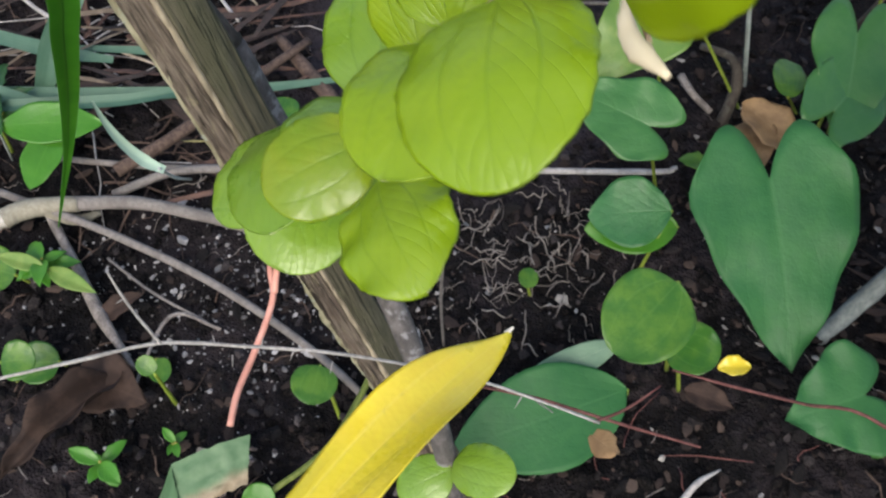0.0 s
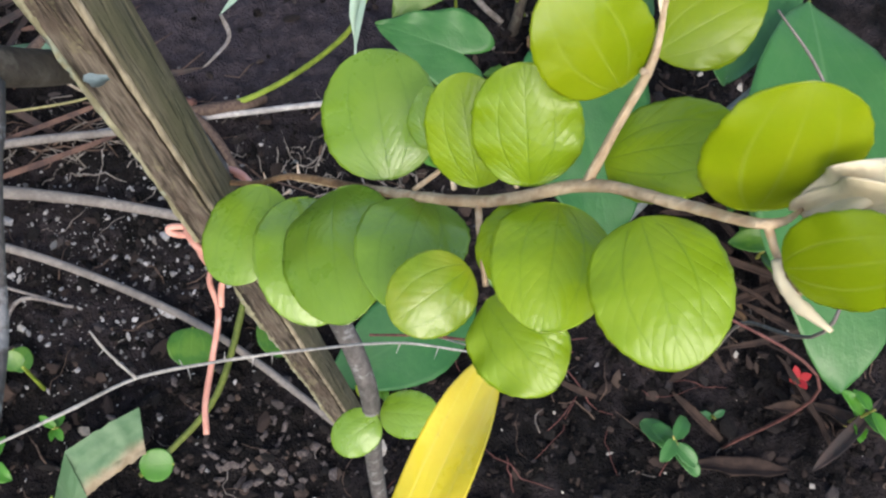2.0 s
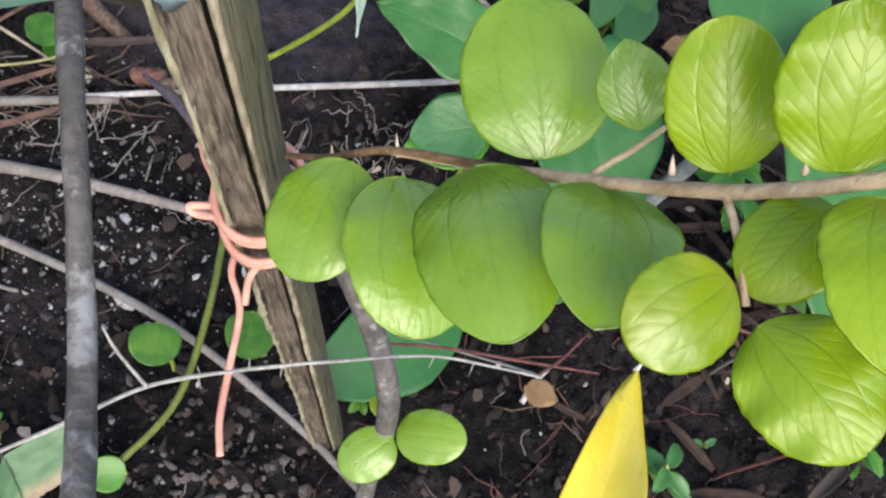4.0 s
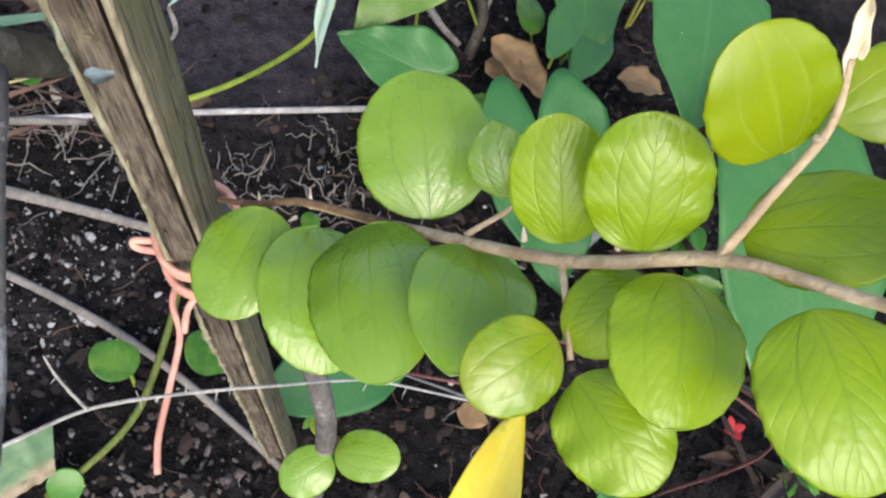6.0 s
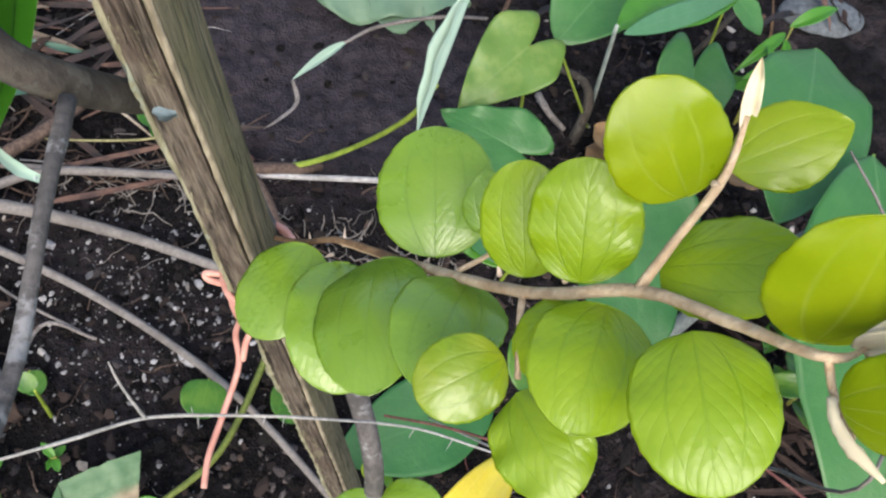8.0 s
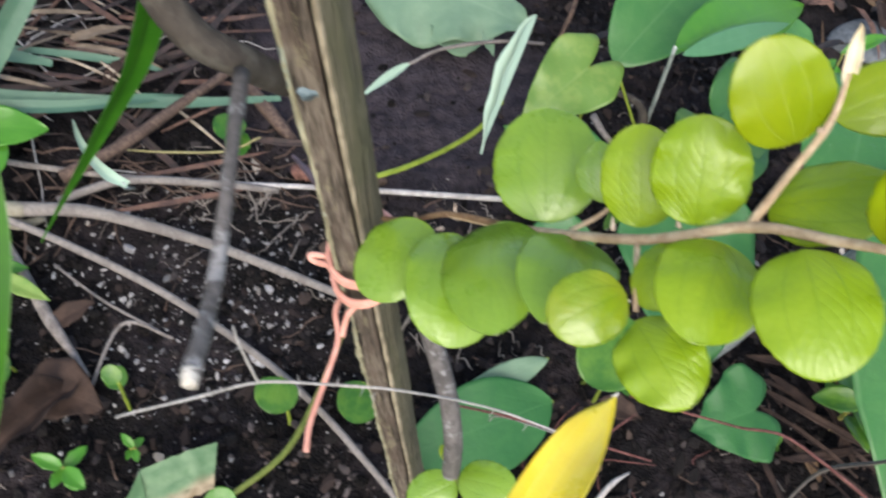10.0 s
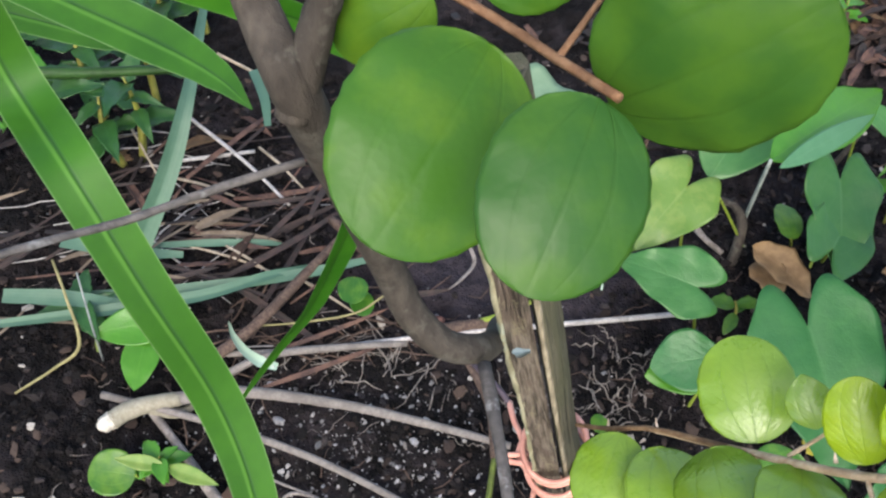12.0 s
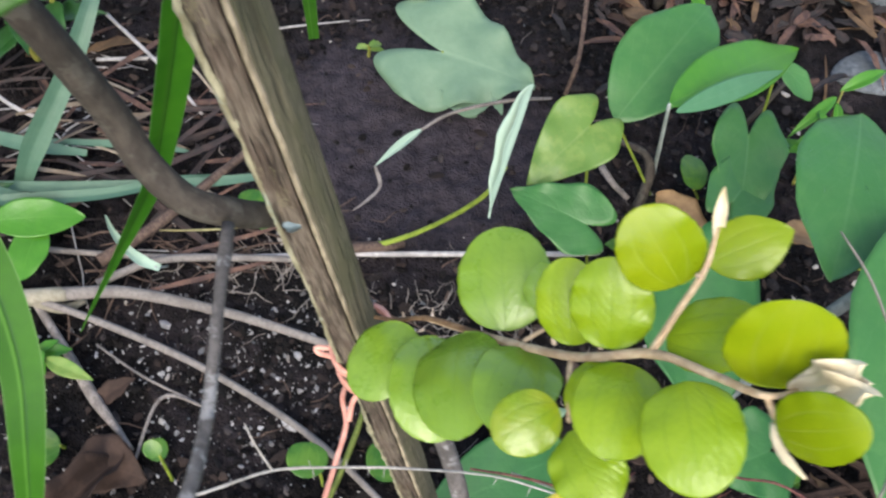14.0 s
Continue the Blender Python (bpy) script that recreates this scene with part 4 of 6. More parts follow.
stalked("broad_leaf", "very large smooth green leaf hanging beside dead twigs", (0.5605, 0.5593, 0.36), (0.4517, 0.1648, 0.28), 0.19, HEART_MID, (0.62, 0.55), normal=(-0.15, -0.5, 1), **OVAL_SHAPE, seed=42)
stalked("oval_leaf", "oval mid green leaf low over the roots", (0.2786, 0.6182, 0.07), (0.1669, 0.6173, 0.07), 0.068, BRIGHT, (0.27, 0.66), **OVAL_SHAPE, seed=43)
stalked("round_leaf", "glossy round green leaf on a thin dark stem", (0.1778, 0.3565, 0.3832), (0.1242, 0.3019, 0.3755), 0.068, DISC, (0.27, 0.44), **ROUND_SHAPE, seed=44)
stalked("round_leaf", "round green leaf half under a larger one", (0.1845, 0.3469, 0.3092), (0.2181, 0.3218, 0.3182), 0.045, DISC, (0.26, 0.47), **ROUND_SHAPE, seed=45)
stalked("heart_leaf", "dark green pointed leaf lying low beside the yellow leaf", (0.2016, 0.4248, 0.035), (0.0064, 0.3567, 0.03), 0.115, HEART_DARK, (0.21, 0.44), **OVAL_SHAPE, seed=46)
stalked("folded_leaf", "narrow bluish green leaf seen edge-on near the soil", (0.1988, 0.4767, 0.05), (0.0564, 0.413, 0.05), 0.035, HEART_PALE, (0.20, 0.50), shape="lance", wave=0.08, nu=6, nv=14, seed=47)
stalked("heart_leaf", LBL_HEART, (0.4161, 0.3738, 0.13), (0.3374, 0.3519, 0.12), 0.135, HEART_DARK, (0.44, 0.40), **HEART_SHAPE, seed=48)
torn = thing("torn_leaf", "pale green torn leaf with a dry tan edge near the soil", "leaf", (-0.31, 0.27, 0.0), "stalked leaves")


def torn_sheet(name, corners, lo, hi, mat, label="", rag=0.0022):
    """Part of the torn blade between two shares of its breadth (corners: two of the upper edge, two of the lower), with ragged margins."""
    a, b, c, d = [Vector(q) for q in corners]
    verts, uvs, faces = [], [], []
    nu, nv = 20, 10
    for j in range(nv + 1):
        v = lo + (hi - lo) * j / nv
        for i in range(nu + 1):
            u = i / nu
            p = a.lerp(b, u).lerp(d.lerp(c, u), v)
            tear = rag * noise.noise(Vector((u * 9, v * 7, 3))) + (2.2 * rag * noise.noise(Vector((u * 11, 0, 8))) if v > 0.97 else 0.0)
            p += Vector((tear * 0.4, tear, 0.006 * math.sin(math.pi * u) + 0.003 * noise.noise(Vector((u * 5, v * 5, 1)))))
            verts.append(p)
            uvs.append((v, u))
    n, row = len(verts), nu + 1
    for j in range(nv):
        for i in range(nu):
            q = j * row + i
            faces += [(q, q + row, q + row + 1, q + 1), (n + q, n + q + 1, n + q + row + 1, n + q + row)]
    return put(name, verts + [p - Vector((0, 0, 0.0006)) for p in verts], faces, mat, torn, label, uvs + uvs)


TORN_BLADE = ((-0.2802, 0.3288, 0.078), (-0.2007, 0.356, 0.088), (-0.2025, 0.311, 0.066), (-0.2674, 0.284, 0.054))
torn_sheet("blade", TORN_BLADE, 0.0, 0.8, DRYING)
torn_sheet("dry_edge", TORN_BLADE, 0.8, 1.0, DRYING, "dry tan leaf edge")
torn_sheet("flap", ((-0.2802, 0.3288, 0.0775), (-0.2674, 0.284, 0.0535), (-0.292, 0.262, 0.014), (-0.312, 0.284, 0.014)), 0.0, 1.0, TORN, "folded down part of the blade", 0.001)
bar("stalk", [(-0.300, 0.290, 0.062), (-0.315, 0.272, 0.03), (-0.32, 0.268, -0.012)], [0.0014, 0.0016, 0.0018], GREEN_STEM, torn, sides=7)
stalked("disc_leaf", "small round green leaf on a thin stem", (-0.1341, 0.433, 0.0885), (-0.1437, 0.3903, 0.084), 0.05, DISC, (-0.12, 0.41), **ROUND_SHAPE, seed=50)
stalked("disc_leaf", "small round pale green leaf on a thin stem", (-0.033, 0.4576, 0.0192), (-0.0469, 0.4031, 0.02), 0.055, DISC, (-0.03, 0.42), **ROUND_SHAPE, seed=51)
stalked("disc_leaf", "tiny round bright green leaf", (-0.3131, 0.4296, 0.0808), (-0.3284, 0.4427, 0.0927), 0.022, DISC, (-0.31, 0.43), **ROUND_SHAPE, seed=52)
stalked("disc_leaf", "round dull green leaf near the soil", (-0.483, 0.4453, 0.08), (-0.4456, 0.4482, 0.08), 0.045, DISC, (-0.50, 0.46), **ROUND_SHAPE, seed=53)
stalked("disc_leaf", "round bright green leaf on the soil", (-0.1796, 0.3033, 0.03), (-0.2150, 0.3102, 0.03), 0.036, BRIGHT, (-0.21, 0.32), **ROUND_SHAPE, seed=54)
stalked("disc_leaf", "tiny round green leaf among the roots", (0.1008, 0.5656, 0.02), (0.1024, 0.5944, 0.02), 0.024, DISC, (0.1057, 0.5692, 0), **ROUND_SHAPE, seed=55)
stalked("disc_leaf", "tiny round green leaf on the soil", (0.1552, 0.377, 0.02), (0.1318, 0.3786, 0.02), 0.024, DISC, (0.1613, 0.3828, 0), **ROUND_SHAPE, seed=56)
stalked("disc_leaf", "small round green leaf beside the purple soil", (-0.2103, 0.8496, 0.05), (-0.2178, 0.8025, 0.05), 0.045, DISC, (-0.2044, 0.8344, 0), **ROUND_SHAPE, seed=57)
stalked("disc_leaf", "small round green leaf under another", (-0.2076, 0.8335, 0.03), (-0.1972, 0.7925, 0.03), 0.036, DISC, (-0.2046, 0.8292, 0), **ROUND_SHAPE, seed=58)
stalked("oval_leaf", "oval mid green leaf among low weeds", (-0.5059, 0.7876, 0.06), (-0.5222, 0.6998, 0.05), 0.052, BRIGHT, (-0.5224, 0.8252, 0), **OVAL_SHAPE, seed=59)
stalked("lance_leaf", "light green pointed leaf among dry straws", (-0.5748, 0.7884, 0.0700), (-0.4455, 0.7998, 0.0600), 0.058, BRIGHT, (-0.595, 0.808), **OVAL_SHAPE, seed=60)
stalked("round_leaf", "round bright green leaf by the cut stem", (-0.5164, 0.5805, 0.04), (-0.577, 0.5971, 0.04), 0.06, DISC, (-0.5131, 0.5955, 0), **ROUND_SHAPE, seed=61)
stalked("lance_leaf", "narrow yellowing leaf by the cut stem", (-0.4785, 0.5844, 0.05), (-0.544, 0.6038, 0.05), 0.022, HEART_LIGHT, (-0.4884, 0.6017, 0), shape="lance", fold=0.3, nu=5, nv=12, seed=62)
stalked("lance_leaf", "narrow yellow green leaf by the cut stem", (-0.4741, 0.5825, 0.05), (-0.4083, 0.5477, 0.05), 0.024, HEART_LIGHT, (-0.4884, 0.6017, 0), shape="lance", fold=0.3, nu=5, nv=12, seed=63)
stalked("disc_leaf", "round green leaf on bare soil", (-0.4469, 0.4744, 0.02), (-0.497, 0.4714, 0.02), 0.05, DISC, (-0.4479, 0.4821, 0), **ROUND_SHAPE, seed=64)
stalked("disc_leaf", "small heart-like green leaf on bare soil", (-0.3344, 0.4757, 0.02), (-0.3205, 0.4478, 0.02), 0.028, DISC, (-0.3397, 0.4863, 0), **ROUND_SHAPE, seed=65)
stalked("disc_leaf", "round green leaf on bare soil", (-0.6294, 0.4757, 0.02), (-0.5805, 0.4771, 0.02), 0.05, DISC, (-0.6402, 0.4826, 0), **ROUND_SHAPE, seed=66)
stalked("heart_leaf", "green leaf behind the white stick", (0.2604, 0.6073, 0.12), (0.1675, 0.6147, 0.1), 0.085, HEART, (0.24, 0.60), **OVAL_SHAPE, seed=67)

# pale folded leaf on its arching yellow stalk
folded = thing("folded_pale_leaf", "whitish green leaf folded shut on an arching yellow stalk", "leaf", (-0.0908, 0.7725, 0))
leaf("blade", (0.152, 0.789, 0.332), (0.093, 0.661, 0.227), 0.045, (-0.9, -0.3, 0.4), PALE_FOLD, PALE_FOLD, folded, shape="lance", fold=1.15, wave=0.05, nu=7, nv=18)
bar("stalk", [(0.1179, 0.7167, 0.26), (0.0963, 0.7155, 0.2), (0.0434, 0.743, 0.1), (-0.0167, 0.7605, 0.035), (-0.0739, 0.774, 0), (-0.1033, 0.7944, -0.035)], [0.003, 0.0032, 0.0034, 0.0042, 0.0045, 0.0045], GREEN_STEM, folded)
second = thing("folded_dry_leaf", "narrow whitish folded leaf on an arching dry stem", "leaf", (0.2915, 1.0743, 0))
leaf("blade", (0.0441, 0.948, 0.07), (-0.0338, 0.8903, 0.05), 0.022, (-0.3, -0.5, 1), PALE_FOLD, PALE_FOLD, second, shape="lance", fold=0.9, nu=5, nv=12)
bar("stalk", [(0.0413, 0.9457, 0.07), (0.0934, 0.9804, 0.07), (0.1932, 1.0246, 0.05), (0.2951, 1.085, -0.01)], [0.002, 0.0028, 0.003, 0.0028], ROOT, second)
bar("curled_tip", [(-0.032, 0.8913, 0.05), (-0.0265, 0.8596, 0.04), (-0.0505, 0.8377, 0.03), (-0.0718, 0.8349, 0.01)], [0.003, 0.0045, 0.004, 0.001], ROOT, second, flat=0.3)

# curved bluish leaf stalk
curl = thing("curled_blue_leaf", "curled bluish white leaf stalk over dry sticks", "leaf", (-0.3438, 0.7483, 0))
bar("stalk", [(-0.322, 0.648, 0.157), (-0.3412, 0.7169, 0.05), (-0.3381, 0.7595, -0.01)], [0.002, 0.002, 0.002], BLUE_STEM, curl)


# ---- strap leaves and grass ----
def ribbon(name, pts, widths, normal, mat, parent, label="", keel=0.12, steps=8, nu=5, twist=0.0):
    """A long grass blade along a curve, channelled along its middle."""
    path = spline(pts, steps)
    verts, uvs, faces = [], [], []
    n, row = len(path), 2 * nu + 1
    for i, c in enumerate(path):
        d = (path[min(i + 1, n - 1)] - path[max(i - 1, 0)]).normalized()
        v = i / (n - 1)
        z = Vector(normal) + Vector((twist * v, 0, 0))
        z = (z - d * z.dot(d)).normalized()
        x = d.cross(z)
        f = v * (len(widths) - 1)
        k = min(int(f), len(widths) - 2)
        w = 0.5 * (widths[k] + (widths[k + 1] - widths[k]) * (f - k)) * (1 + 0.03 * math.sin(20 * v))
        for j in range(row):
            u = j / nu - 1
            verts.append(c + x * (u * w) + z * (keel * w * (abs(u) ** 1.3 - 0.5) + 0.03 * w * math.sin(9 * v + 2 * u)))
            uvs.append(((u + 1) / 2, v))
    low = [p - Vector(normal).normalized() * 0.0006 for p in verts]
    m = len(verts)
    for i in range(n - 1):
        for j in range(row - 1):
            a = i * row + j
            faces.append((a, a + 1, a + 1 + row, a + row))
            faces.append((m + a, m + a + row, m + a + 1 + row, m + a + 1))
    return put(name, verts + low, faces, mat, parent, label, uvs + uvs)


ribbon("blade", [(-0.3575, 0.6425, 0.276), (-0.3590, 0.6500, 0.235), (-0.3529, 0.6546, 0.193), (-0.3380, 0.6545, 0.163), (-0.3180, 0.6512, 0.150)], [0.002, 0.007, 0.011, 0.014, 0.009], (0.45, -0.6, 0.65), PALE_FOLD, curl, keel=0.5)
strap = thing("strap_leaf_plant", "bright green clump of broad strap leaves arching over the soil", "plant", (-1.06, 0.50, 0.0))
ribbon("blade", [(-1.05, 0.72, -0.01), (-0.98, 0.78, 0.5), (-0.4666, 0.527, 0.9495), (-0.3775, 0.4132, 0.933), (-0.3568, 0.3882, 0.8688), (-0.3307, 0.3404, 0.8623), (-0.308, 0.3064, 0.8115), (-0.2843, 0.2766, 0.7444), (-0.2732, 0.2405, 0.693), (-0.2759, 0.2047, 0.6454), (-0.2866, 0.1778, 0.5855), (-0.2989, 0.1572, 0.5304)], [0.020, 0.024, 0.025, 0.0255, 0.0255, 0.0255, 0.0255, 0.0245, 0.022, 0.019, 0.012, 0.001], (0.3, -0.6, 0.8), STRAP, strap)
ribbon("blade", [(-1.25, 0.75, -0.01), (-1.2, 0.85, 0.4), (-0.5576, 0.7198, 0.7905), (-0.4598, 0.6364, 0.7842), (-0.3913, 0.5991, 0.7651), (-0.3249, 0.5574, 0.7525), (-0.2859, 0.5225, 0.7482), (-0.2644, 0.4939, 0.7427)], [0.026, 0.030, 0.034, 0.036, 0.038, 0.034, 0.022, 0.001], (0.0, -0.5, 0.9), STRAP, strap)
ribbon("blade", [(-1.3, 0.9, -0.01), (-1.25, 0.95, 0.35), (-0.6189, 0.7529, 0.6899), (-0.5158, 0.706, 0.6965), (-0.4487, 0.694, 0.6767), (-0.3907, 0.6776, 0.6636), (-0.3253, 0.6645, 0.659)], [0.02, 0.024, 0.027, 0.028, 0.03, 0.024, 0.001], (0.0, -0.4, 0.9), STRAP, strap)
ribbon("blade", [(-1.06, 0.48, -0.01), (-0.90, 0.42, 0.55), (-0.45, 0.36, 0.96), (-0.1748, 0.4067, 0.8513), (-0.1848, 0.4108, 0.7919), (-0.2058, 0.4225, 0.7014), (-0.2358, 0.4510, 0.5867), (-0.2514, 0.4595, 0.5434), (-0.287, 0.4866, 0.4497), (-0.3238, 0.5049, 0.3596), (-0.3486, 0.5094, 0.3036), (-0.3769, 0.5124, 0.2389)], [0.012, 0.016, 0.021, 0.022, 0.023, 0.023, 0.021, 0.019, 0.0145, 0.008, 0.0045, 0.0008], (0.41, -0.95, -0.33), STRAP_THIN_LIT, strap, keel=0.25)
bar("leaf_stalk", [(-0.3000, 0.5870, 0.7010), (-0.3764, 0.5764, 0.7138), (-0.4237, 0.5685, 0.7259), (-0.6130, 0.5370, 0.7740), (-0.93, 0.50, 0.62), (-1.05, 0.50, 0.30), (-1.07, 0.50, -0.01)], [0.0030, 0.0042, 0.0045, 0.005, 0.006, 0.006, 0.006], DARK_STALK, strap, "dark green smooth leaf stalk", sides=8)
blue = thing("blue_grass", "dull bluish green grass blades lying over dry litter", "grass", (-0.55, 1.0, 0.0))
ribbon("blade", [(-0.3879, 1.1845, 0.3), (-0.4109, 1.0247, 0.28), (-0.4543, 0.9525, 0.2), (-0.5193, 0.8951, 0.1), (-0.5575, 0.8644, 0.02)], [0.012, 0.02, 0.03, 0.034, 0.02], (0.4, -0.6, 0.7), BLUE_GRASS, blue, keel=0.3)
ribbon("blade", [(-0.7164, 0.8281, 0.06), (-0.5336, 0.8255, 0.07), (-0.4245, 0.8405, 0.06), (-0.3354, 0.8695, 0.05), (-0.2606, 0.9037, 0.02)], [0.012, 0.018, 0.017, 0.014, 0.004], UP, BLUE_GRASS, blue, keel=0.4)
ribbon("blade", [(-0.6975, 0.8471, 0.1), (-0.6153, 0.8388, 0.09), (-0.5318, 0.8408, 0.05)], [0.02, 0.024, 0.014], UP, BLUE_GRASS, blue)
ribbon("blade", [(-0.5301, 0.9587, 0.04), (-0.4312, 0.952, 0.04), (-0.3458, 0.9492, 0.03), (-0.304, 0.9539, 0.01)], [0.008, 0.012, 0.010, 0.002], UP, BLUE_GRASS, blue)
ribbon("blade", [(-0.3377, 1.2116, 0.15), (-0.3212, 1.1456, 0.15), (-0.3184, 1.0916, 0.14)], [0.014, 0.016, 0.010], UP, BLUE_GRASS, blue)
ribbon("blade", [(-0.1321, 1.1476, 0.45), (-0.1315, 1.1304, 0.36), (-0.1287, 1.0995, 0.26), (-0.1206, 1.116, 0.1)], [0.02, 0.026, 0.026, 0.016], UP, STRAP, blue)
ribbon("blade", [(-0.6469, 0.977, 0.05), (-0.5422, 0.9418, 0.05), (-0.4644, 0.934, 0.04)], [0.02, 0.022, 0.01], UP, BLUE_GRASS, blue)
ribbon("blade", [(-0.6186, 0.8688, 0.05), (-0.4475, 0.8609, 0.05), (-0.2823, 0.8746, 0.04), (-0.1452, 0.9006, 0.03)], [0.014, 0.018, 0.016, 0.008], UP, BLUE_GRASS, blue)

# ---- sticks on the soil ----
STICKS = "dry sticks on the soil"


def stick(label, pts, radii, mat, name="dry_stick", sides=8, rough=0.07, steps=6, category="stick"):
    """A stick as one mesh, lying where its points say."""
    return tagged(bar(name, pts, radii, mat, None, sides=sides, rough=rough, steps=steps), label, category, STICKS)


stem = thing("cut_stem", "thick pale dry stem with a white cut end on the soil", "stem", (-0.5666, 0.6711, 0.02), STICKS)
bar("shaft", [(-0.5542, 0.6669, 0.035), (-0.531, 0.6797, 0.035), (-0.4952, 0.6866, 0.035), (-0.4622, 0.6877, 0.035)], [0.0130, 0.0128, 0.0112, 0.0098], CUT_STEM, stem, "thick pale butt of the stem", sides=12)
bar("shaft", [(-0.4681, 0.6881, 0.035), (-0.3804, 0.687, 0.035), (-0.2455, 0.6518, 0.03), (-0.127, 0.6068, 0.025), (-0.0252, 0.5637, 0.02)], [0.0097, 0.0085, 0.0072, 0.006, 0.005], DRY_STICK, stem, sides=10)
bar("cut_end", [(-0.5718, 0.6592, 0.033), (-0.5661, 0.6616, 0.034), (-0.5589, 0.6639, 0.035), (-0.5529, 0.6677, 0.035)], [0.004, 0.0100, 0.0122, 0.0131], LIGHT_BARK, stem, "white frayed cut end", sides=10, rough=0.15)
bar("offshoot", [(-0.5147, 0.6875, 0.03), (-0.4716, 0.6743, 0.02), (-0.4443, 0.69, 0.012)], [0.010, 0.008, 0.004], CUT_STEM, stem)
stick("long thin dry stick lying from the cut stem to the stake", [(-0.5714, 0.7113, 0.03), (-0.4129, 0.6436, 0.03), (-0.2646, 0.5662, 0.02), (-0.1217, 0.4561, 0.02), (-0.0073, 0.3229, 0.02), (0.0463, 0.2429, 0.015)], [0.0055, 0.0055, 0.005, 0.0045, 0.004], DRY_STICK)
stick("straight whitish stick lying across the soil", [(-0.3052, 0.7505, 0.02), (-0.0582, 0.7513, 0.018), (0.2586, 0.7395, 0.02), (0.3055, 0.7458, 0.02)], [0.0032, 0.0042, 0.0042, 0.003], PALE_STICK)
stick("thin pale stick lying behind the stake", [(-0.5381, 0.7777, 0.02), (-0.4201, 0.7621, 0.02), (-0.2934, 0.751, 0.02)], [0.004, 0.0045, 0.004], DRY_STICK)
stick("brown stick slanting over the litter", [(-0.4277, 0.7434, 0.03), (-0.3542, 0.795, 0.04), (-0.2681, 0.8876, 0.04), (-0.1929, 0.9766, 0.03)], [0.009, 0.0085, 0.007, 0.006], STRAW)
stick("greyish curved stem on the soil", [(-0.4288, 0.7124, 0.02), (-0.348, 0.7425, 0.03), (-0.2429, 0.7433, 0.03), (-0.1443, 0.7467, 0.015)], [0.006, 0.006, 0.0055, 0.005], DRY_STICK)
stick("dry brown stick with a torn end", [(-0.5117, 0.6923, 0.02), (-0.4632, 0.6182, 0.02), (-0.41, 0.5333, 0.02), (-0.3594, 0.4666, 0.012)], [0.006, 0.006, 0.008, 0.002], ROOT)
stick("thin straw on bare soil", [(-0.4215, 0.6206, 0.012), (-0.3576, 0.5701, 0.014), (-0.2864, 0.5299, 0.01)], [0.0018, 0.002, 0.0018], DRY_STICK)
stick("straight whitish straw over brown litter", [(-0.4651, 1.2279, 0.05), (-0.3682, 1.1154, 0.038), (-0.3018, 1.0288, 0.02)], [0.0034, 0.0032, 0.0024], PALE_STICK)
for straw_points, straw_radius in (
        ([(-0.3461, 1.1545, 0.03), (-0.3135, 1.1121, 0.03), (-0.2765, 1.064, 0.015)], 0.0026), ([(-0.5016, 1.1184, 0.02), (-0.4423, 1.0924, 0.02), (-0.391, 1.0663, 0.012)], 0.0026),
        ([(-0.4606, 0.9588, 0.03), (-0.3977, 0.929, 0.03), (-0.3358, 0.9025, 0.015)], 0.0022), ([(-0.4009, 0.9464, 0.035), (-0.3689, 0.9222, 0.03), (-0.335, 0.8972, 0.015)], 0.0022),
        ([(-0.2938, 0.8812, 0.02), (-0.2555, 0.8459, 0.02), (-0.2158, 0.8114, 0.014)], 0.0024), ([(-0.4128, 1.3785, 0.05), (-0.3339, 1.317, 0.04), (-0.2501, 1.2446, 0.02)], 0.003),
        ([(-0.5678, 1.2395, 0.04), (-0.5402, 1.1751, 0.04), (-0.5083, 1.1058, 0.015)], 0.0024), ([(-0.6338, 1.4245, 0.06), (-0.6377, 1.3772, 0.1), (-0.65, 1.3367, 0.012)], 0.003)):
    stick("pale dry straw crossing brown litter", straw_points, [straw_radius, straw_radius, 0.6 * straw_radius], STRAW_PALE, name="dry_straw", sides=6, category="straw")
stick("thin pale straw over brown litter", [(-0.6267, 1.0604, 0.05), (-0.5828, 1.028, 0.04), (-0.5387, 1.0156, 0.02)], [0.0028, 0.0035, 0.003], PALE_STICK)
stick("pale straw over brown litter", [(-0.4753, 1.1411, 0.03), (-0.4192, 1.1435, 0.03), (-0.3546, 1.1558, 0.02)], [0.003, 0.0035, 0.003], PALE_STICK)
stick("thin reddish straw on the soil", [(-0.3599, 0.4342, 0.012), (-0.3305, 0.5364, 0.012), (-0.2672, 0.5188, 0.012)], [0.002, 0.0025, 0.002], ROOT)
stick("purplish broad dry stem in the litter", [(-0.2365, 0.9907, 0.02), (-0.1712, 0.8968, 0.02), (-0.1245, 0.8339, 0.015)], [0.008, 0.012, 0.008], STRAW)
stick("thin dry stem standing in the back", [(0.5283, 1.3048, 0.2), (0.5292, 1.3052, 0.1), (0.5236, 1.3111, 0)], [0.008, 0.010, 0.010], BARK)
stick("thin dry stem curving over dark soil", [(0.3521, 1.2256, 0.1), (0.326, 1.1153, 0.06), (0.3076, 1.0808, 0)], [0.004, 0.004, 0.004], STRAW)
stick("dark curved dead stalk among the leaves", [(0.3573, 0.926, 0.06), (0.3894, 0.8936, 0.07), (0.3977, 0.8642, 0.05), (0.3807, 0.8298, 0)], [0.005, 0.006, 0.008, 0.009], BARK)
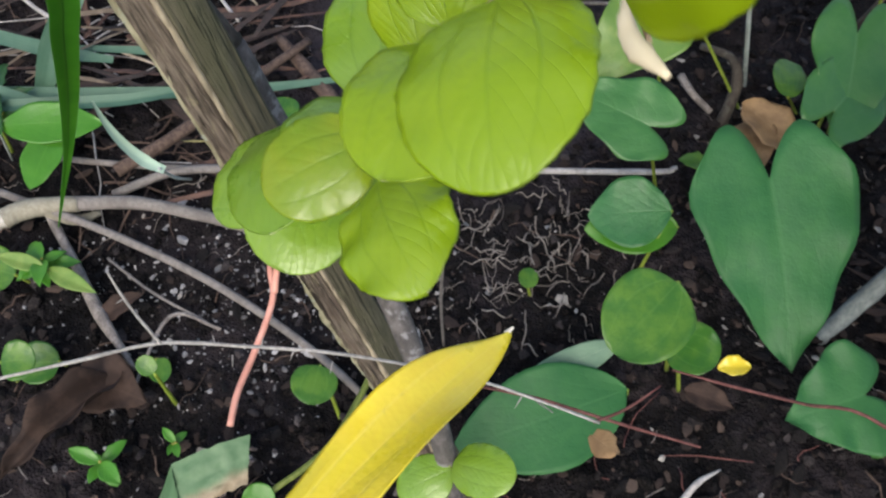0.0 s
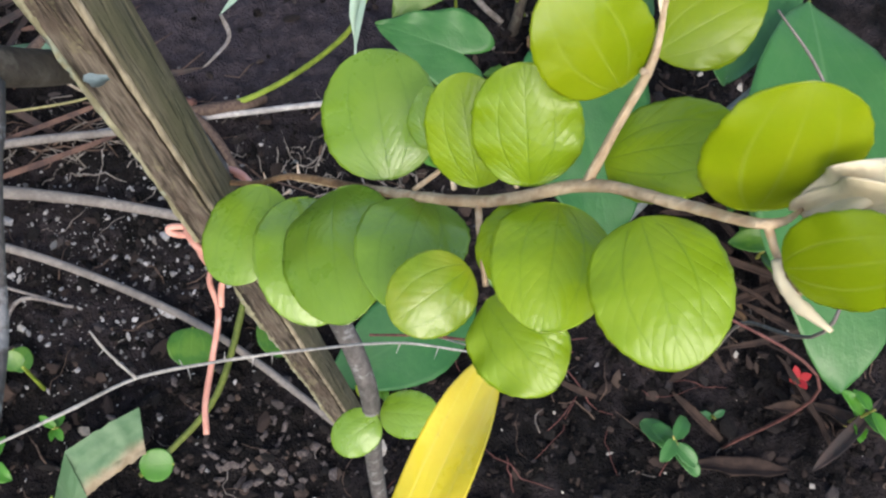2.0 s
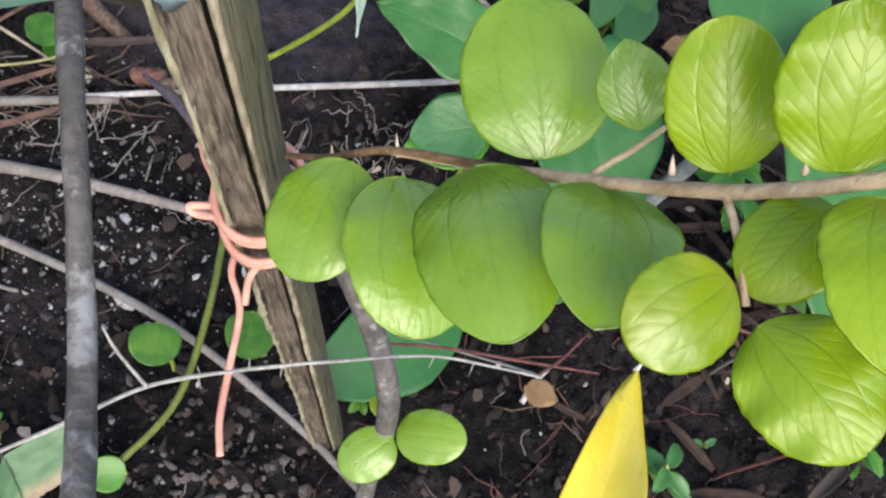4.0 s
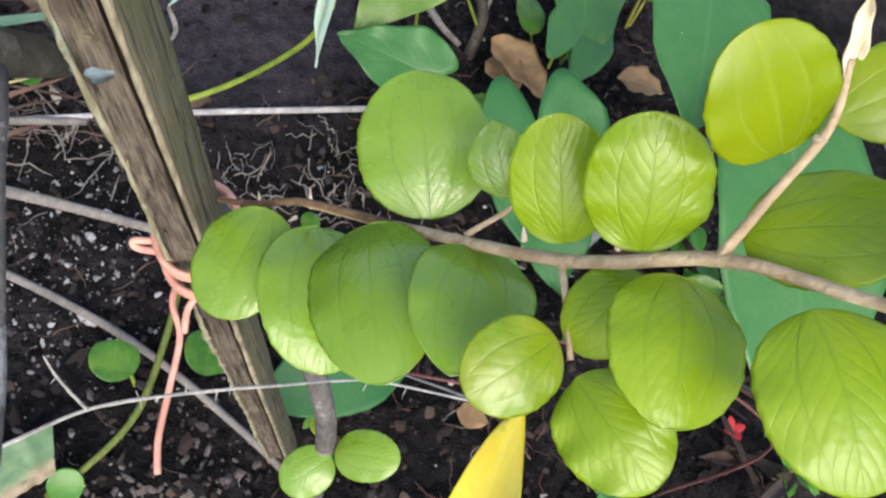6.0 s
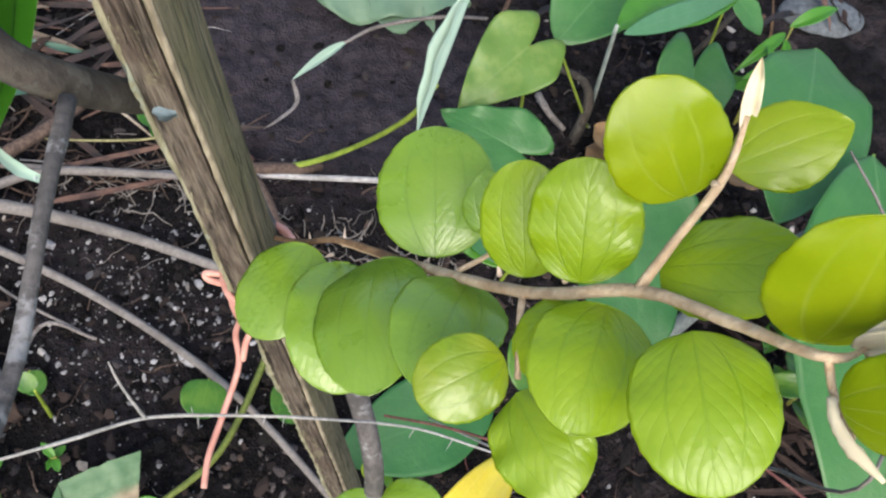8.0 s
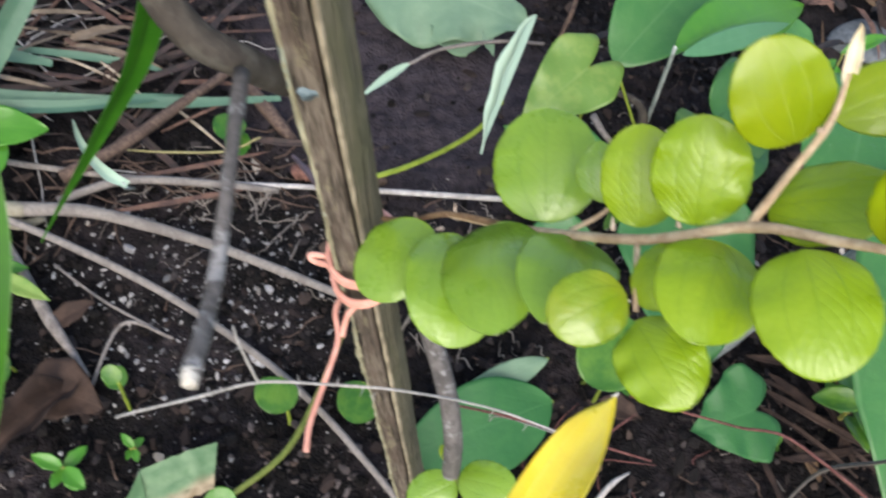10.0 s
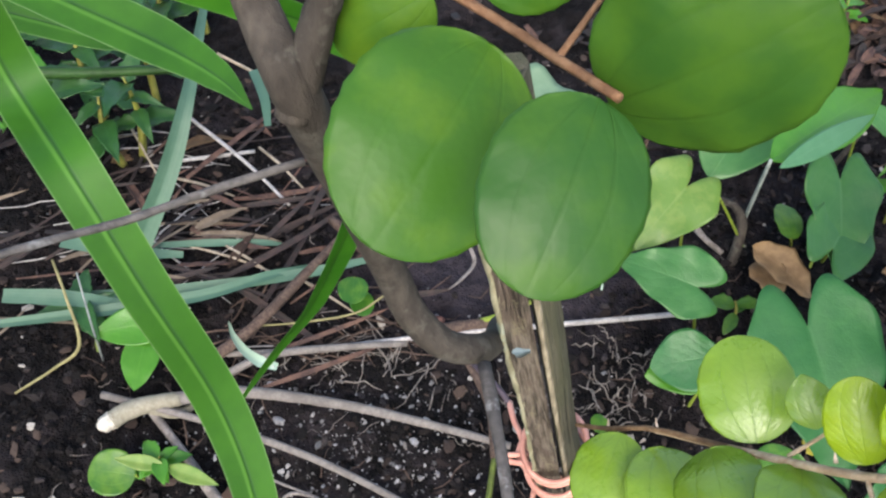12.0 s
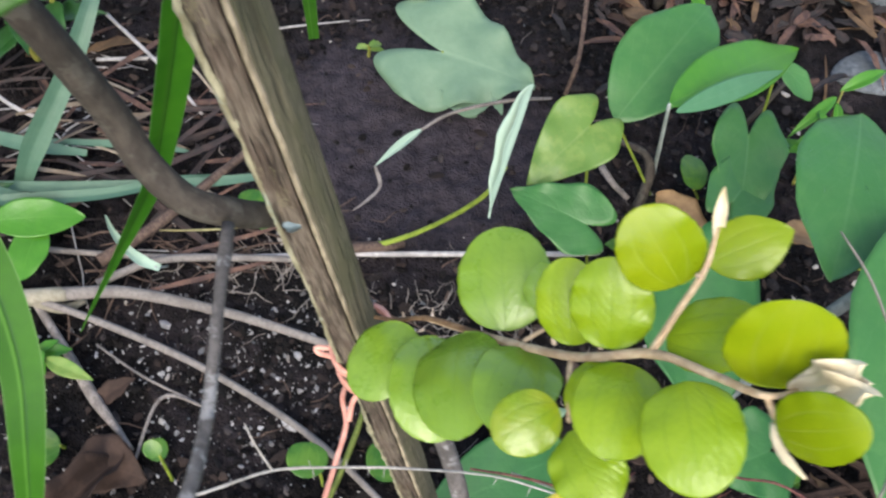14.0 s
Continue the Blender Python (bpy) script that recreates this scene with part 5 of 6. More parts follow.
stick("broken brown twig among the leaves", [(0.3313, 0.8989, 0.03), (0.3431, 0.8642, 0.03), (0.3658, 0.841, 0.02)], [0.006, 0.005, 0.004], ROOT)
stick("olive stalk among the leaves", [(0.6205, 0.9762, 0.14), (0.58, 0.953, 0.08), (0.5508, 0.9554, 0)], [0.004, 0.0045, 0.005], BARK)
stick("thick bluish grey stalk on the soil", [(0.5551, 0.533, 0.26), (0.5024, 0.5306, 0.12), (0.4795, 0.5225, 0.06), (0.4435, 0.5032, 0), (0.4355, 0.4996, -0.03)], [0.008, 0.010, 0.011, 0.009, 0.004], GREY_STALK)
stick("whitish bent straw on dark soil", [(0.2962, 0.3402, 0.012), (0.2674, 0.3234, 0.02), (0.2489, 0.3055, 0.01)], [0.001, 0.0035, 0.0035], PALE_STICK)
stick("thin vertical straw rising from the soil", [(0.0007, 0.4306, 0.3102), (-0.003, 0.4467, 0.2032), (-0.0021, 0.4994, 0)], [0.0014, 0.0016, 0.0016], DRY_STICK)

stick("thin yellow stalk bent over dry litter", [(-0.6245, 0.8773, 0.13), (-0.6098, 0.8312, 0.1), (-0.5988, 0.7771, 0.06), (-0.6402, 0.7633, 0.03), (-0.6999, 0.7449, 0.005)], [0.0018, 0.002, 0.0026, 0.002, 0.0018], PALE_STALK)
stick("thin bluish grass stalk over dry litter", [(-0.578, 0.8277, 0.16), (-0.5721, 0.7837, 0.1), (-0.5804, 0.7797, 0.01)], [0.0013, 0.0016, 0.0016], GREY_STALK)
stick("thin yellow stalk curling on the soil", [(-0.1706, 0.8034, 0.06), (-0.2143, 0.7922, 0.04), (-0.2898, 0.7934, 0.03), (-0.3585, 0.8091, 0.01)], [0.0014, 0.0017, 0.0016, 0.0014], PALE_STALK)

# creeping stem that ends in a rusty knot
creeper = thing("creeping_stem", "smooth stem creeping over the soil from a rusty knot", "stem", (-0.1071, 0.787, 0), STICKS)
bar("stem", [(-0.0975, 0.7673, 0.02), (-0.0695, 0.7123, 0.03), (-0.0461, 0.6283, 0.03), (-0.0513, 0.5438, 0.03)], [0.005, 0.006, 0.0052, 0.005], STRAW, creeper, "brown upper stem")
bar("stem", [(-0.0508, 0.5471, 0.03), (-0.0795, 0.4612, 0.03), (-0.1224, 0.3702, 0.03), (-0.1792, 0.3197, 0.03), (-0.2168, 0.3012, 0.02)], [0.0040, 0.0040, 0.0036, 0.0034], OLIVE_STEM, creeper, "yellow green lower stem")
bar("knot", [(-0.1243, 0.783, 0.012), (-0.1062, 0.7754, 0.02), (-0.0868, 0.7698, 0.016)], [0.008, 0.013, 0.008], KNOT, creeper, "reddish broken knot", rough=0.35)
bar("stub", [(-0.0936, 0.7597, 0.02), (-0.0234, 0.7628, 0.02), (0.0041, 0.7756, 0.01)], [0.009, 0.010, 0.008], STRAW, creeper, rough=0.15)

# ---- dead thorny twigs beside the stake ----
dead = thing("dead_twig", "dead grey thorny twig crossing in front of the stake", "twig", (0.16, 0.24, 0.0))
TF = (-0.1475, 0.2245, 0.550)
bar("main_twig", [(-0.2260, 0.1965, 0.5636), (-0.2205, 0.1990, 0.5630), (-0.1850, 0.2105, 0.5590), TF, (-0.1077, 0.231, 0.5325), (-0.0506, 0.2325, 0.5171), (0.0249, 0.2441, 0.4547), (0.1003, 0.2281, 0.4249), (0.0786, 0.3184, 0.2543), (0.1266, 0.4143, -0.01)], [0.0007, 0.0008, 0.0010, 0.0010, 0.0010, 0.0009, 0.0009, 0.0008, 0.0008], DEAD_TWIG, dead, sides=7, rough=0.22)
bar("side_twig", [TF, (-0.1540, 0.2285, 0.5720), (-0.1585, 0.2330, 0.5850), (-0.1618, 0.2372, 0.6006)], [0.0009, 0.0008, 0.0007, 0.0005], DEAD_TWIG, dead, sides=7, rough=0.22)
for base, tip in (((-0.1580, 0.2325, 0.5835), (-0.1610, 0.2290, 0.5850)), ((-0.1223, 0.2302, 0.536), (-0.1236, 0.2344, 0.5397)), ((-0.0982, 0.2319, 0.5307), (-0.0974, 0.2366, 0.5329)), ((-0.0811, 0.2324, 0.5251), (-0.0832, 0.2258, 0.5245)), ((-0.1218, 0.2422, 0.4994), (-0.1213, 0.2352, 0.4974)), ((0.0216, 0.2449, 0.4538), (0.0174, 0.2393, 0.4509)), ((0.0503, 0.2398, 0.4406), (0.0458, 0.2334, 0.4373)), ((-0.0676, 0.2533, 0.4667), (-0.0692, 0.2459, 0.4642))):
    bar("thorn", [base, near(base, tip, 0.6), tip], [0.0006, 0.0003, 0.0001], DEAD_TWIG, dead, sides=5, steps=2)
leaf("dry_flake", (0.0988, 0.2309, 0.397), (0.112, 0.2128, 0.4101), 0.02, (0.1, -0.6, 0.8), TAN, TAN, dead, "tan dry leaf flake", shape="oval", wave=0.12, nu=6, nv=8)
red = thing("reddish_twig", "thin dark reddish twig arching through the leaves", "twig", (0.45, 0.20, 0.0))
bar("main_twig", [(0.1718, 0.2993, 0.3512), (0.2112, 0.2789, 0.3649), (0.2504, 0.258, 0.3818), (0.2937, 0.2319, 0.4022), (0.42, 0.17, 0.3), (0.46, 0.18, -0.01)], [0.0008, 0.0011, 0.0012, 0.0013, 0.0016, 0.002], RED_TWIG, red, sides=6, rough=0.1)
bar("side_twig", [(0.0969, 0.229, 0.4237), (0.118, 0.2373, 0.4242), (0.1422, 0.2515, 0.4287)], [0.0012, 0.0011, 0.0005], RED_TWIG, red, sides=6)
bar("side_twig", [(0.0197, 0.2992, 0.3298), (0.0713, 0.2878, 0.3279), (0.1296, 0.2675, 0.3278), (0.1886, 0.2454, 0.333)], [0.0012, 0.0014, 0.0014, 0.0008], RED_TWIG, red, sides=6)
over_twig = thing("bare_twig", "thin bare greyish twig hanging before large leaves", "twig", (0.50, 0.30, 0.0))
bar("main_twig", [(0.1569, 0.247, 0.7849), (0.1688, 0.2239, 0.7759), (0.1759, 0.1999, 0.7656), (0.182, 0.1753, 0.7567), (0.1866, 0.1518, 0.7368), (0.1824, 0.1452, 0.7193), (0.1843, 0.1331, 0.6689), (0.40, 0.26, 0.25), (0.50, 0.30, -0.01)], [0.0005, 0.0007, 0.0007, 0.0007, 0.0008, 0.0008, 0.001, 0.002, 0.002], DRY_STICK, over_twig, sides=6, rough=0.12)

# ---- dry leaves ----
FALLEN = "fallen dry leaves"


def fallen(label, base, tip, width, mat, normal=(0, -0.1, 1), **shape):
    shape = {"shape": "lance", "wave": 0.08, "fold": 0.3, "arch": 0.08, "nu": 6, "nv": 14, **shape}
    return tagged(leaf("fallen_leaf", base, tip, width, normal, mat, mat, None, **shape), label, "leaf", FALLEN)


fallen("large curled dark brown dead leaf on the soil", (-0.367, 0.4588, 0.02), (-0.4745, 0.3302, 0.03), 0.075, DRY, fold=0.9, seed=71, arch=0.12, wave=0.14, nu=8, nv=20)
fallen("tan dry leaf lying between green stalks", (0.3906, 0.8134, 0.07), (0.4628, 0.7216, 0.04), 0.065, TAN, seed=72)
fallen("tan dry leaf behind a heart-shaped leaf", (0.3972, 0.7979, 0.05), (0.4041, 0.7183, 0.05), 0.06, TAN, seed=73)
fallen("brown dry leaf at the edge of the leaves", (0.5791, 0.7526, 0.05), (0.6555, 0.7287, 0.04), 0.05, TAN, seed=74)
fallen("small yellow dead leaf on the soil", (0.3109, 0.4583, 0.02), (0.3494, 0.4579, 0.02), 0.026, YELLOW, shape="oval", seed=75)
fallen("small yellow dead leaf under a green one", (0.357, 0.5074, 0.05), (0.3759, 0.4906, 0.04), 0.036, YELLOW, shape="oval", seed=76)
fallen("flat tan dry blade on brown litter", (-0.4584, 0.9812, 0.03), (-0.3673, 1.0234, 0.03), 0.020, DULL_TAN, seed=83)
fallen("long flat tan dry blade on brown litter", (-0.4549, 0.9775, 0.03), (-0.3162, 0.9554, 0.02), 0.014, DULL_TAN, seed=84)
fallen("rust brown dry leaf scrap by the dry stick", (-0.4109, 0.5316, 0.015), (-0.3611, 0.5599, 0.03), 0.03, DRY, seed=77)
fallen("curled brown dead leaf on the soil", (-0.4287, 0.4576, 0.02), (-0.3371, 0.423, 0.02), 0.08, DRY, seed=78)
fallen("brown dead leaf under the red twig", (0.2682, 0.4308, 0.02), (0.321, 0.4064, 0.02), 0.035, DRY, seed=79)

litter_rng = random.Random(11)
litter_kinds = []
for k in range(7):
    r = random.Random(100 + k)
    v, f, uv, s = leaf_points((0, 0, 0), (0, r.uniform(0.05, 0.15), 0.0), r.uniform(0.010, 0.034), (0, 0, 1), shape="lance", fold=r.uniform(0.1, 0.6), arch=r.uniform(-0.1, 0.12), wave=0.1, nu=5, nv=10, seed=k, bend=r.uniform(-0.15, 0.15))
    ob = put("fallen_leaf", v, f, [(DRY, RUSTY_LEAF, LITTER_TAN, STRAW_LEAF)[k % 4]] * 2, None, "", uv, s)
    litter_kinds.append(tagged(ob, "brown curled dead leaf in the leaf litter", "leaf", FALLEN))
spots = []
for k in range(270):
    spots.append((litter_rng.uniform(0.38, 1.25), litter_rng.gauss(1.46, 0.13)))
for k in range(8):
    spots.append((litter_rng.uniform(0.42, 0.85), litter_rng.uniform(0.12, 0.40)))
for k in range(6):
    spots.append((litter_rng.uniform(-0.62, -0.32), litter_rng.uniform(0.9, 1.2)))
for k, (x, y) in enumerate(spots):
    m = Matrix.Translation((x, y, soil_height(x, y) + litter_rng.uniform(0.004, 0.022))) @ Euler((litter_rng.uniform(-0.35, 0.35), litter_rng.uniform(-0.4, 0.4), litter_rng.uniform(0, 6.28))).to_matrix().to_4x4()
    if k < 7:
        litter_kinds[k].matrix_world = m
    else:
        copy_thing(litter_kinds[k % 7], m)


# ---- weeds ----
def weed(at, height, pairs, size, mat, seed, label, name="weed", lean=(0.0, 0.0), stem_mat=YELLOW_STEM, shape="oval", girth=1.0):
    """A small upright herb with opposite leaves."""
    r = random.Random(seed)
    root = thing(name, label, "weed", at, "weeds")
    top = Vector(at) + Vector((lean[0], lean[1], height))
    mid = Vector(at).lerp(top, 0.5) + Vector((r.uniform(-0.01, 0.01), r.uniform(-0.01, 0.01), 0))
    bar("stem", [Vector(at) - Vector((0, 0, 0.012)), mid, top], [0.0032 * girth, 0.0026 * girth, 0.0014], stem_mat, root, sides=6, steps=4)
    for p in range(pairs):
        f = 0.35 + 0.65 * (p + 0.5) / pairs
        c = (Vector(at).lerp(mid, f * 2) if f < 0.5 else mid.lerp(top, f * 2 - 1))
        a0 = r.uniform(0, 3.14)
        for q in (0, 1):
            a = a0 + math.pi * q + r.uniform(-0.4, 0.4)
            ln = size * r.uniform(0.7, 1.15)
            tip = c + Vector((math.cos(a) * ln, math.sin(a) * ln, ln * r.uniform(-0.35, 0.35)))
            leaf("leaf", c, tip, ln * r.uniform(0.45, 0.6), (0, -0.2, 1), mat, mat, root, shape=shape, cup=0.08, arch=0.08, wave=0.05, fold=0.15, nu=5, nv=10, seed=r.randrange(999), teeth=0.05)
    return root


LBL_WEED = "leafy green weed with toothed leaves on yellowish stems"
weed((-0.6555, 1.1974, 0), 0.22, 4, 0.086, WEED, 1, LBL_WEED, shape="leafy", girth=2.4, lean=(0.01, -0.03))
weed((-0.5483, 1.1846, 0), 0.20, 4, 0.081, WEED, 2, LBL_WEED, shape="leafy", girth=2.4, lean=(0.02, -0.02))
weed((-0.71, 1.2585, 0), 0.24, 4, 0.086, BRIGHT, 3, LBL_WEED, shape="leafy", girth=2.4)
weed((-0.6162, 1.2899, 0), 0.22, 4, 0.092, WEED, 4, LBL_WEED, shape="leafy", girth=2.4)
weed((-0.5292, 1.3236, 0), 0.20, 4, 0.081, WEED, 5, LBL_WEED, shape="leafy", girth=2.4)
weed((-0.7941, 1.1877, 0), 0.22, 4, 0.092, BRIGHT, 6, LBL_WEED, shape="leafy", girth=2.4)
weed((-0.7778, 1.4765, 0), 0.25, 4, 0.092, WEED, 7, LBL_WEED, shape="leafy", girth=2.4)
weed((-0.4422, 1.5047, 0), 0.20, 4, 0.092, WEED, 8, LBL_WEED, shape="leafy", girth=2.4)
weed((-0.197, 1.5652, 0), 0.18, 3, 0.092, BRIGHT, 9, LBL_WEED, shape="leafy", girth=2.4)
weed((-0.6798, 1.5316, 0), 0.22, 4, 0.092, WEED, 22, LBL_WEED, shape="leafy", girth=2.4)
weed((-0.5779, 1.1748, 0), 0.16, 3, 0.086, WEED, 31, LBL_WEED, shape="leafy", girth=2.4)
weed((-0.7507, 1.3495, 0), 0.26, 5, 0.103, BRIGHT, 32, LBL_WEED, shape="leafy", girth=2.4)
weed((-0.5043, 1.4452, 0), 0.2, 4, 0.098, WEED, 33, LBL_WEED, shape="leafy", girth=2.4)
weed((-0.3547, 1.5647, 0), 0.2, 4, 0.098, WEED, 34, LBL_WEED, shape="leafy", girth=2.4)
weed((-0.8607, 1.3624, 0), 0.26, 5, 0.103, BRIGHT, 35, LBL_WEED, shape="leafy", girth=2.4)
weed((0.5924, 1.3115, 0), 0.06, 2, 0.05, BRIGHT, 10, "small green seedling in dry leaf litter")
weed((0.7797, 1.358, 0), 0.07, 2, 0.055, BRIGHT, 11, "small green seedling in dry leaf litter")
weed((0.7686, 1.4672, 0), 0.06, 2, 0.05, BRIGHT, 12, "small green seedling in dry leaf litter")
LBL_SEED = "tiny bright green seedling on bare soil"
weed((-0.365, 0.343, 0.0), 0.05, 3, 0.032, BRIGHT, 13, LBL_SEED, name="seedling")
weed((-0.4844, 0.5973, 0), 0.05, 4, 0.04, BRIGHT, 14, LBL_SEED, name="seedling", shape="lance")
weed((0.3794, 0.1994, 0), 0.05, 3, 0.042, HEART_MID, 15, "pale green seedling with rounded leaves", name="seedling", shape="round")
weed((0.6298, 0.1696, 0), 0.07, 3, 0.04, BRIGHT, 16, LBL_SEED, name="seedling")
weed((0.4538, 0.2124, 0), 0.02, 1, 0.022, HEART, 17, LBL_SEED, name="seedling")
weed((-0.2959, 0.3742, 0), 0.02, 2, 0.02, BRIGHT, 18, LBL_SEED, name="seedling")
weed((0.0615, 0.3353, 0), 0.03, 2, 0.025, DISC, 19, LBL_SEED, name="seedling")
weed((0.5841, 0.5345, 0), 0.10, 3, 0.05, BRIGHT, 20, "leafy green weed between broad leaves")
weed((0.5951, 0.3981, 0), 0.10, 3, 0.06, DISC, 21, "leafy green weed between broad leaves")
weed((0.6085, 0.513, 0), 0.06, 2, 0.05, BRIGHT, 24, "leafy green weed between broad leaves")
weed((0.6661, 0.8832, 0), 0.14, 4, 0.045, BRIGHT, 25, "slender pale green weed with narrow leaves", shape="lance")
slender = thing("weed", "slender weed with folded narrow light green leaves", "weed", (0.672, 0.885, 0), "weeds")
bar("stem", [(0.672, 0.885, -0.01), (0.685, 0.905, 0.07), (0.708, 0.952, 0.145)], [0.0028, 0.0024, 0.0016], YELLOW_STEM, slender, sides=6, steps=4)
for base, tip, width in (((0.700, 0.948, 0.135), (0.6146, 0.8945, 0.10), 0.022), ((0.706, 0.955, 0.14), (0.79, 0.985, 0.155), 0.026), ((0.690, 0.925, 0.11), (0.765, 0.905, 0.10), 0.022), ((0.7, 0.94, 0.13), (0.694, 0.895, 0.10), 0.018)):
    leaf("leaf", base, tip, width, (-0.1, -0.4, 1), BRIGHT, BRIGHT, slender, shape="lance", fold=0.5, arch=0.12, nu=6, nv=12, seed=141)
weed((0.3415, 0.7325, 0), 0.05, 2, 0.04, DISC, 26, LBL_SEED, name="seedling")
weed((-0.03, 1.1751, 0), 0.03, 2, 0.03, HEART_LIGHT, 27, LBL_SEED, name="seedling")
weed((-0.6011, 0.8408, 0), 0.08, 3, 0.069, WEED, 29, LBL_WEED, shape="leafy", girth=2.4)
weed((0.482, 0.3697, 0), 0.03, 2, 0.03, DISC, 30, LBL_SEED, name="seedling")
flower = thing("red_flower", "small red flower on a short green stem", "flower", (0.5963, 0.232, 0))
bar("stem", [(0.5999, 0.2268, -0.01), (0.5753, 0.2342, 0.03)], [0.002, 0.0015], GREEN_STEM, flower, sides=6)
RED_PETAL = leaf_material("red_petal", (0.38, 0.012, 0.016), (0.45, 0.03, 0.03), (0.5, 0.05, 0.04), rough=0.5)
for k in range(4):
    c = Vector((0.5753, 0.2342, 0.03))
    leaf("petal", c, c + Vector((0.016 * math.cos(k * 1.6), 0.016 * math.sin(k * 1.6), 0.006)), 0.012, (0, 0, 1), RED_PETAL, RED_PETAL, flower, shape="oval", nu=3, nv=6)


# ---- grit, clods, roots, straw: uncounted stuff ----
def scatter_lumps(name, label, category, mat, count, spots, sizes, seed, sink=0.3, flatten=0.75):
    """Many irregular small lumps in one mesh, half sunk in the soil."""
    r = random.Random(seed)
    bm = bmesh.new()
    bmesh.ops.create_icosphere(bm, subdivisions=1, radius=1.0)
    unit = np.array([v.co for v in bm.verts])
    tris = [tuple(v.index for v in f.verts) for f in bm.faces]
    bm.free()
    verts, faces = [], []
    for k in range(count):
        x, y = spots(r)
        s = sizes(r)
        jit = np.array([[1 + r.uniform(-0.42, 0.42)] for _ in unit])
        q = unit * jit * np.array([s * r.uniform(0.55, 1.7), s * r.uniform(0.5, 1.1), s * flatten * r.uniform(0.6, 1.1)])
        rot = np.array(Euler((r.uniform(-0.5, 0.5), r.uniform(-0.5, 0.5), r.uniform(0, 6.28))).to_matrix())
        q = q @ rot.T + np.array([x, y, soil_height(x, y) + s * sink])
        base = len(verts)
        verts += [tuple(p) for p in q]
        faces += [tuple(base + i for i in t) for t in tris]
    return tagged(put(name, verts, faces, mat, smooth=False), label, category, kind="stuff")


BARE = Vector((0.0405, 0.9949, 0))


def patch(x0, x1, y0, y1):
    """Even scatter that thins out on the smooth bare patch."""
    def spot(r):
        while True:
            x, y = r.uniform(x0, x1), r.uniform(y0, y1)
            if (Vector((x, y, 0)) - BARE).length > 0.24 or r.random() < 0.08:
                return x, y
    return spot


def rock(at, size, label, seed):
    """A worn stone, wider than high, half sunk in the soil."""
    bm = bmesh.new()
    bmesh.ops.create_icosphere(bm, subdivisions=4, radius=1.0)
    for v in bm.verts:
        p = v.co.copy()
        k = 1 + 0.22 * noise.noise(p * 1.3 + Vector((seed, 0, 0))) + 0.07 * noise.noise(p * 4 + Vector((0, seed, 0))) + 0.02 * noise.noise(p * 13)
        v.co = Vector((p.x * size[0], p.y * size[1], max(p.z, -0.4) * size[2])) * k + Vector(at)
    me = bpy.data.meshes.new("rock")
    bm.to_mesh(me)
    bm.free()
    me.materials.append(GREY_STONE)
    me.polygons.foreach_set("use_smooth", [True] * len(me.polygons))
    return tagged(new("rock", me), label, "rock")


rock((0.895, 1.125, 0.005), (0.075, 0.052, 0.016), "flat bluish grey stone lying by the broad leaves", 2)
rock((0.97, 1.36, 0.01), (0.07, 0.06, 0.04), "bluish grey stone in the leaf litter", 5)
rock((0.90, 1.66, 0.02), (0.16, 0.10, 0.06), "large bluish grey stone behind the leaf litter", 8)
rock((1.20, 1.62, 0.02), (0.14, 0.11, 0.07), "large bluish grey stone behind the leaf litter", 11)

scatter_lumps("grit", "white and pale grey grit grains in dark soil", "grit", GRIT, 1500, lambda r: (r.gauss(-0.23, 0.15), r.gauss(0.58, 0.10)), lambda r: 0.0008 + 0.0036 * r.random() ** 4.5, 1)
scatter_lumps("grit", "scattered pale grit grains on bare soil", "grit", GRIT, 160, patch(-0.7, 0.7, 0.1, 1.2), lambda r: 0.0007 + 0.003 * r.random() ** 5, 2)
scatter_lumps("pebbles", "small grey pebbles in dark soil", "pebbles", GREY_STONE, 18, patch(-0.8, 0.8, 0.1, 1.4), lambda r: 0.002 + 0.006 * r.random() ** 3, 3, 0.1)
scatter_lumps("soil_crumbs", "greyish brown dry soil crumbs by the stake", "debris", CRUMB, 170, lambda r: (r.gauss(-0.09, 0.07), r.gauss(0.30, 0.05)), lambda r: 0.0016 + 0.0055 * r.random() ** 2, 61, 0.3)
scatter_lumps("soil_clods", "dark crumbly soil clods", "soil", CLOD, 15000, patch(-0.8, 0.75, 0.08, 1.35), lambda r: 0.0014 + 0.0075 * r.random() ** 4, 4, 0.2)
for at, s, lab in (((-0.3375, 0.6561, 0), 0.010, "pale stone"), ((-0.1517, 0.597, 0), 0.007, "small white stone"), ((-0.1687, 0.4958, 0), 0.010, "pale stone"), ((-0.1637, 0.4921, 0), 0.010, "white stone"), ((-0.1524, 0.5959, 0), 0.007, "white stone"), ((-0.3452, 0.7147, 0), 0.009, "pale stone")):
    scatter_lumps("stone", lab + " lying on dark soil", "stone", STONE if "grey" not in lab else GREY_STONE, 1, lambda r, a=at: (a[0], a[1]), lambda r, q=s: q, int(s * 9000), 0.35)["kind"] = ""


